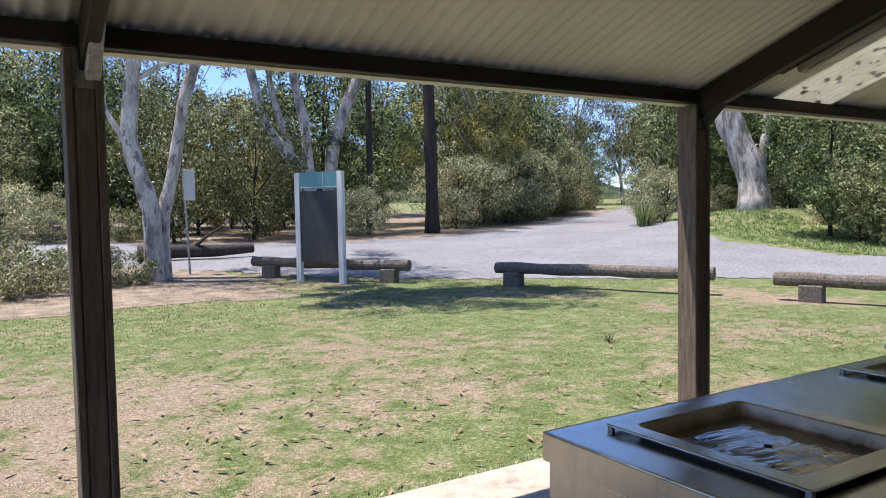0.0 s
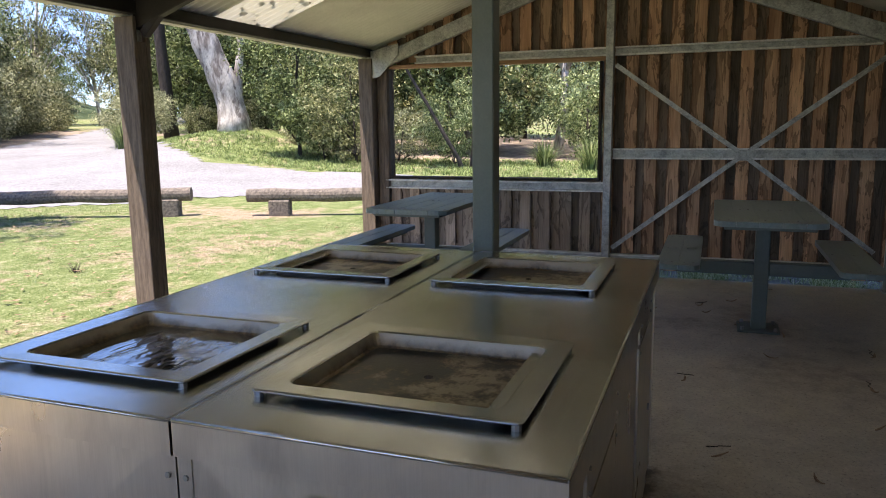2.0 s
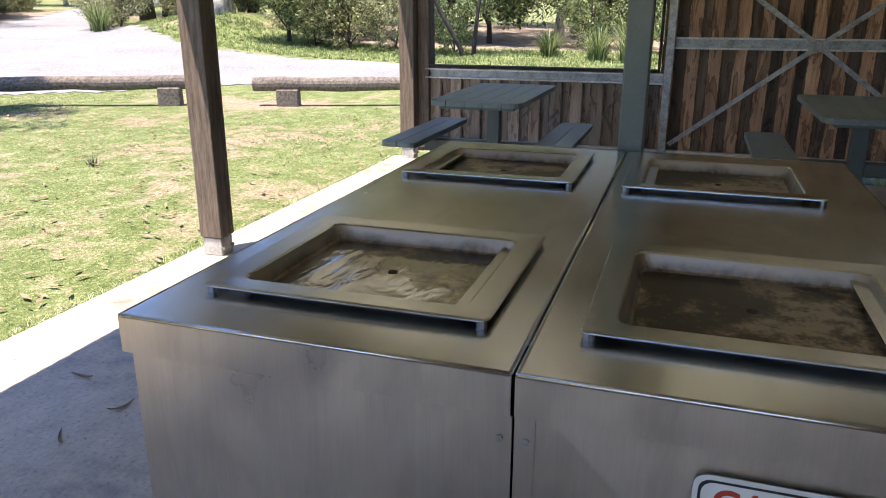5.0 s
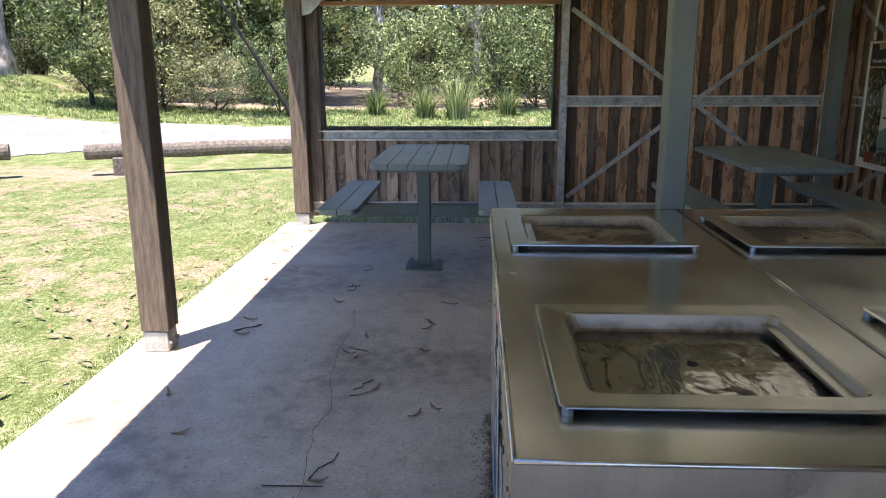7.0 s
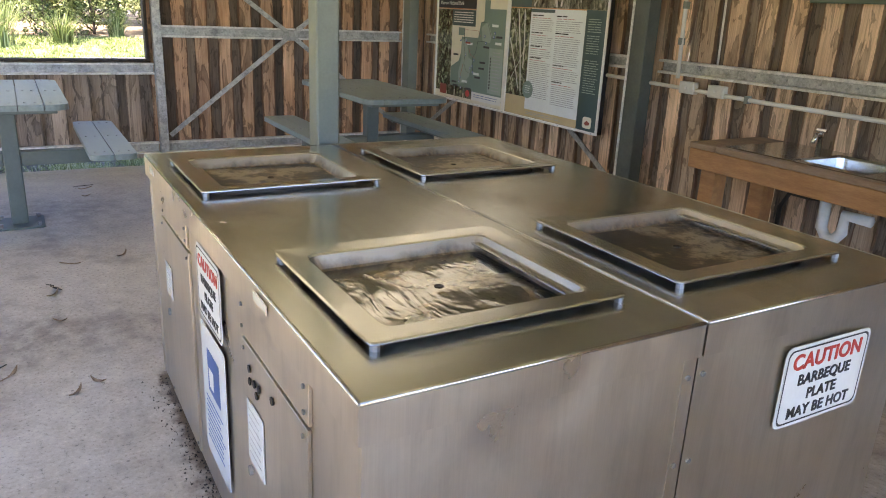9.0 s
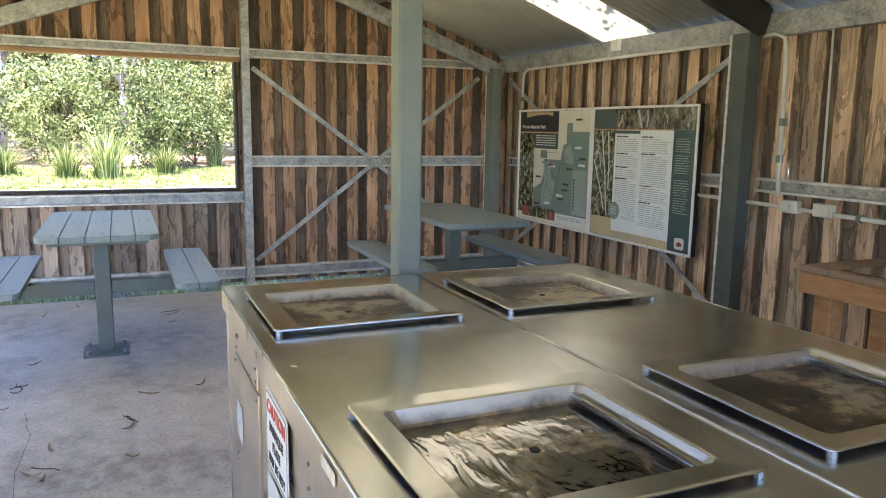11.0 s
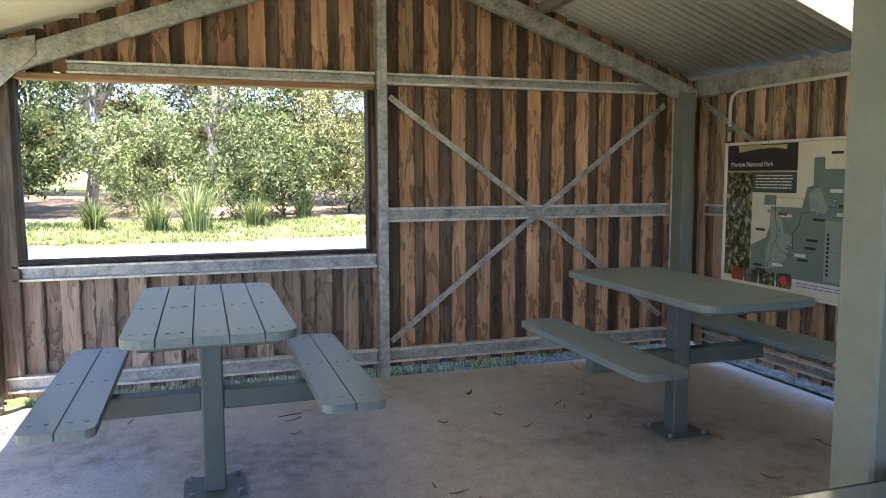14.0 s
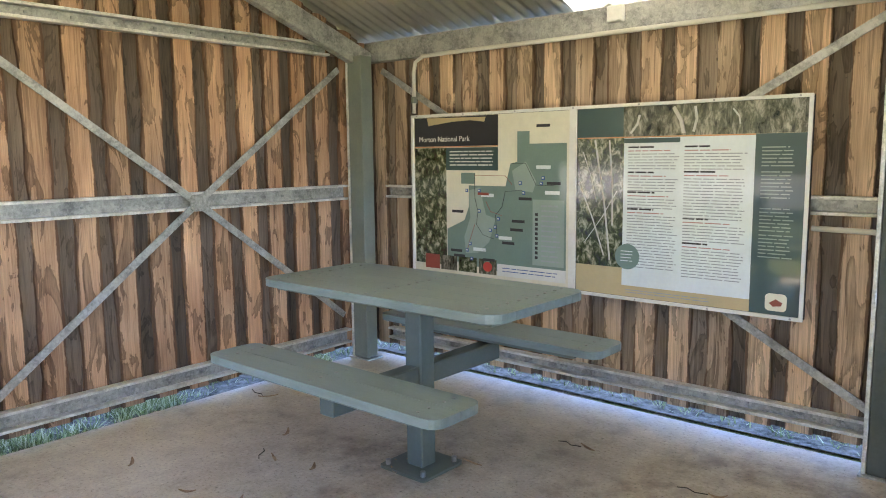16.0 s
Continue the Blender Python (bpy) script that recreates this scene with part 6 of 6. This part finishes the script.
part("apron", box(SX0, SX1 - 0.005, SY1 - 0.045, SY1 - 0.002, SZ - 0.125, SZ - 0.029, 0.004), M_PINE, t)
part("apron", box(SX1 - 0.05, SX1 - 0.005, SY0, SY1 - 0.046, SZ - 0.125, SZ - 0.029, 0.004), M_PINE, t)
for x in (SX0 + 0.06, SX1 - 0.10):
    for y in (SY0 + 0.05, SY1 - 0.092):
        part("leg", box(x - 0.045, x + 0.045, y - 0.045, y + 0.045, 0, SZ - 0.126, 0.005), M_PINE, t)
for a, b in ((SX0 + 0.10, 1.6), (1.605, SX1 - 0.16)):
    part("top_board", box(a, b, SY1 - 0.055, SY1, SZ - 0.028, SZ, 0.004), M_DECK, t)
part("top_board", box(SX1 - 0.155, SX1, SY0, SY1, SZ - 0.028, SZ, 0.004), M_DECK, t)
part("top_board", box(SX0, SX0 + 0.095, SY0, SY1, SZ - 0.028, SZ, 0.004), M_DECK, t)
bx0, bx1 = SX0 + 0.11, SX1 - 0.17
part("drainer", pane([bx0, 1.78, 2.12, bx1], [SY0 + 0.01, SY0 + 0.09, SY1 - 0.10, SY1 - 0.06], [(1, 1)], SZ - 0.006, SZ + 0.003), M_STEEL, t, "stainless drainer")
ring = lambda hx, hy, z: [(x, y, z) for x, y in rounded(1.95, (SY0 + SY1) / 2 - 0.005, hx, hy, 0.04)]
part("bowl", loops([ring(0.165, 0.16, SZ + 0.004), ring(0.155, 0.15, SZ - 0.005), ring(0.14, 0.135, SZ - 0.13)]), M_STEEL, t, "stainless sink bowl")
part("drain_trap", tube_bm([(2.02, -1.45, SZ - 0.13), (2.02, -1.45, SZ - 0.30), (1.99, -1.45, SZ - 0.34), (1.95, -1.45, SZ - 0.34), (1.92, -1.45, SZ - 0.30), (1.92, -1.45, SZ - 0.22), (1.80, -1.45, SZ - 0.22)], 0.026, 8), M_WHITE, t, "white plastic trap", smooth=True)
part("hose", tube_bm([(2.35, -1.6, 0.02), (2.35, -1.6, 0.5), (2.31, -1.6, 0.58), (2.2, -1.6, 0.58), (2.1, -1.58, 0.60)], 0.012, 7), M_DARKSTEEL, t, "dark hose", smooth=True)
t = thing("tap", "chrome water tap on the sink bench", "tap")
part("body", tube_bm([(2.22, -1.62, SZ + 0.003), (2.22, -1.62, SZ + 0.07), (2.215, -1.58, SZ + 0.085), (2.21, -1.55, SZ + 0.05)], [0.014, 0.012, 0.011, 0.010], 8), M_STEEL, t, smooth=True)
part("handle", tube_bm([(2.195, -1.62, SZ + 0.10), (2.245, -1.62, SZ + 0.10)], 0.010, 8), M_STEEL, t)
part("spindle", tube_bm([(2.22, -1.62, SZ + 0.07), (2.22, -1.62, SZ + 0.10)], 0.010, 8), M_STEEL, t)

t = thing("notice_plaque", "green painted wooden notice plaque with yellow lettering", "sign")
part("plaque", box(1.95, 2.495, BY + 0.0, BY + 0.02, 1.475, 1.655, 0.006), plain("plaque_green", (0.085, 0.12, 0.09)), t)
C_YEL = plain("letter_yellow", (0.62, 0.60, 0.32))
for s, z, cx in (("Open  f", 1.605, 2.345), ("Please", 1.525, 2.355)):
    text_bm(s, 0.056, C_YEL, t, pose(cx, BY + 0.0212, z, 90, 0, 180))
for x in (2.47, 1.98):
    part("screw", tube_bm([(x, BY + 0.02, 1.50), (x, BY + 0.023, 1.50)], 0.007, 6), M_BOLT, t)

# ---- signs on the barbecues ----
def sign_plate(name, label, w, h, at, r=0.02, mat=None):
    t = thing(name, label, "sign", at=at)
    part("plate", outline(rounded(0, 0, w / 2, h / 2, r), 0, 0.0015), mat or C_SIGNW, t)
    return t


def caution(at, w, h):
    t = sign_plate("caution_sign", "white caution sign with black border and red heading", w, h, at)
    rows = [[(x, y, 0.0022) for x, y in rounded(0, 0, w / 2 - q, h / 2 - q, 0.016)] for q in (0.007, 0.011)]
    part("border", loops(rows, False), C_BLACK, t, "black border line")
    text_bm("CAUTION", w * 0.172, C_RED, t, pose(0, h * 0.29, 0.0022), label="red heading", bold=0.028)
    for s, y in (("BARBEQUE", 0.06), ("PLATE", -0.14), ("MAY BE HOT", -0.34)):
        text_bm(s, w * 0.122, C_BLACK, t, pose(0, h * y, 0.0022), bold=0.024)
    return t


caution(Matrix.Translation((BX0 + 0.0005, 0.237, 0.652)) @ Matrix(((0, 0, -1, 0), (-1, 0, 0, 0), (0, 1, 0, 0), (0, 0, 0, 1))), 0.288, 0.19)
FACE = BYB - 0.010 + 0.003
FM = Matrix(((-1, 0, 0, 0), (0, 0, 1, 0), (0, 1, 0, 0), (0, 0, 0, 1)))
caution(Matrix.Translation((1.855, FACE, 0.668)) @ FM, 0.255, 0.20)
t = sign_plate("disposal_notice", "white instruction notice with a blue square pictogram", 0.26, 0.395, Matrix.Translation((1.850, FACE, 0.352)) @ FM, 0.012, C_PAPER)
part("pictogram", outline(rounded(0.0, 0.075, 0.065, 0.062, 0.003), 0.0016, 0.0022), C_BLUE, t, "blue pictogram square")
part("pictogram_bin", outline([(-0.045, 0.03), (-0.005, 0.03), (0.0, 0.085), (-0.05, 0.085)], 0.0023, 0.0028), C_SIGNW, t)
bm = bmesh.new()
for i in range(9):
    add_box(bm, -0.10, 0.10 - rt.random() * 0.05, -0.02 - i * 0.016, -0.015 - i * 0.016, 0.0016, 0.0021)
tagged(part("printed_text", bm, C_BLUE, t), kind="stuff")
for x, z, w_, h_, lab in ((1.455, 0.47, 0.12, 0.15, "small printed rating label on the door"), (2.44, 0.495, 0.095, 0.11, "small white printed label on the door"), (1.357, 0.828, 0.085, 0.022, "small cream label on the edge trim"), (2.58, 0.828, 0.085, 0.022, "small cream label on the edge trim")):
    t = sign_plate("rating_label", lab, w_, h_, Matrix.Translation((x, FACE + (0.0095 if z > 0.8 else 0.001), z)) @ FM, 0.004, C_CREAM if z > 0.8 else C_PAPER)
    if z < 0.8:
        bm = bmesh.new()
        for i in range(7):
            add_box(bm, -w_ * 0.4, w_ * 0.4 - rt.random() * 0.02, h_ * 0.38 - i * h_ * 0.12 - 0.003, h_ * 0.38 - i * h_ * 0.12, 0.0016, 0.002)
        tagged(part("printed_text", bm, C_GREYTX, t), kind="stuff")
for x, z in ((1.49, 0.625), (1.49, 0.595), (1.455, 0.605), (1.42, 0.61), (1.44, 0.585), (1.33, 0.63)):
    t = thing("control_button", "small round button hole on the barbecue door", "button", "barbecue buttons")
    part("cap", tube_bm([(x, FACE, z), (x, FACE + 0.003, z)], 0.009, 10), M_DARKSTEEL, t)

# a hairline crack in the slab
cr = [(2.0, 1.93), (2.25, 1.96), (2.6, 2.0), (2.8, 1.97), (3.1, 2.03), (3.45, 2.06), (3.8, 2.04), (4.2, 2.1)]
line = []
for (xa, ya), (xb, yb) in zip(cr, cr[1:]):
    for i in range(8):
        q_ = i / 8
        x = xa + (xb - xa) * q_
        line.append((x, ya + (yb - ya) * q_ + 0.012 * noise.noise((x * 11, 0, 2)), 0.0002))
bm = tube_bm(line, 0.0009, 5)
tagged(part("floor_crack", bm, M_DARKBARK), "thin dark crack across the slab", kind="structure")

# ---- fallen leaves and twigs on the slab ----
rl = random.Random(31)


def leaf_mesh(L, W, curl):
    n, v, f = 7, [], []
    for i in range(n + 1):
        s = i / n
        w = W * math.sin(math.pi * min(0.98, s + 0.02)) ** 0.8 / 2
        x = L * (s - 0.5)
        y = curl * L * (s - 0.5) ** 2
        z = 0.004 + 0.012 * (2 * s - 1) ** 2
        v += [(x, y - w, z + 0.003), (x, y, z), (x, y + w, z + 0.003)]
    for i in range(n):
        a = 3 * i
        f += [(a, a + 3, a + 4, a + 1), (a + 1, a + 4, a + 5, a + 2)]
    k = len(v)
    v += [(x, y, z - 0.0015) for x, y, z in v]
    f += [tuple(k + q for q in reversed(ff)) for ff in f]
    me = bpy.data.meshes.new("fallen_leaf")
    me.from_pydata(v, [], f)
    me.materials.append(L_LITTER)
    return me


LM = [leaf_mesh(rl.uniform(0.06, 0.11), rl.uniform(0.012, 0.02), rl.uniform(-0.45, 0.45)) for _ in range(6)]
spots = []
while len(spots) < 75:
    x, y = rl.uniform(0.9, 6.4), rl.uniform(-1.6, 2.9)
    if BX0 - 0.05 < x < BX1 + 0.05 and BYA - 0.05 < y < BYB + 0.05:
        continue
    spots.append((x, y))
for x, y in spots:
    o = part("fallen_leaf", rl.choice(LM), L_LITTER, None, at=pose(x, y, 0.0, 0, 0, rl.uniform(0, 360)))
    tagged(o, "dry curled gum leaf lying on the concrete", "leaf", "fallen leaves")
for _ in range(26):
    x, y = rl.choice(spots)
    a = rl.uniform(0, 6.28)
    L = rl.uniform(0.04, 0.10)
    pts = [(x + 0.1 + math.cos(a) * L * s, y + math.sin(a) * L * s + 0.01 * math.sin(s * 5), 0.004) for s in (-1, -0.4, 0.2, 1)]
    tagged(part("twig", tube_bm(pts, 0.0022, 5), M_DARKBARK), "thin dark twig lying on the concrete", "twig", "fallen twigs")

# crumbs of bark and soil swept against the foot of the barbecues
bm = bmesh.new()
for _ in range(900):
    if rl.random() < 0.6:
        x, y = rl.uniform(BX0, BX1), BYB - 0.02 + abs(rl.gauss(0, 0.035))
    else:
        x, y = BX0 + 0.02 - abs(rl.gauss(0, 0.03)), rl.uniform(BYA, BYB)
    r = rl.uniform(0.002, 0.006)
    a = rl.uniform(0, 3.14)
    vs = [bm.verts.new((x + r * rl.uniform(0.5, 1.2) * math.cos(a + k * 1.57), y + r * rl.uniform(0.4, 1.0) * math.sin(a + k * 1.57), 0.001 + 0.004 * (k % 2))) for k in range(4)]
    top = bm.verts.new((x, y, 0.002 + r * 0.7))
    for k in range(4):
        bm.faces.new((vs[k], vs[(k + 1) % 4], top))
tagged(part("debris", bm, M_DARKBARK), "dark bark crumbs and soil along the barbecue's foot", "debris", kind="stuff")

# green weeds standing in the gap under the gable wall
weed_spots = scatter(900, 6.66, 6.95, -1.7, 2.85, lambda x, y: noise.noise((x * 2, y * 2.2, 4)) > -0.15, 18)
tagged(part("weeds", blades("weeds", weed_spots, 8, 0.10, 0.012, 0.10, 19, 2), L_GRASS), "small green weeds in the gap under the gable wall", "grass", kind="stuff")
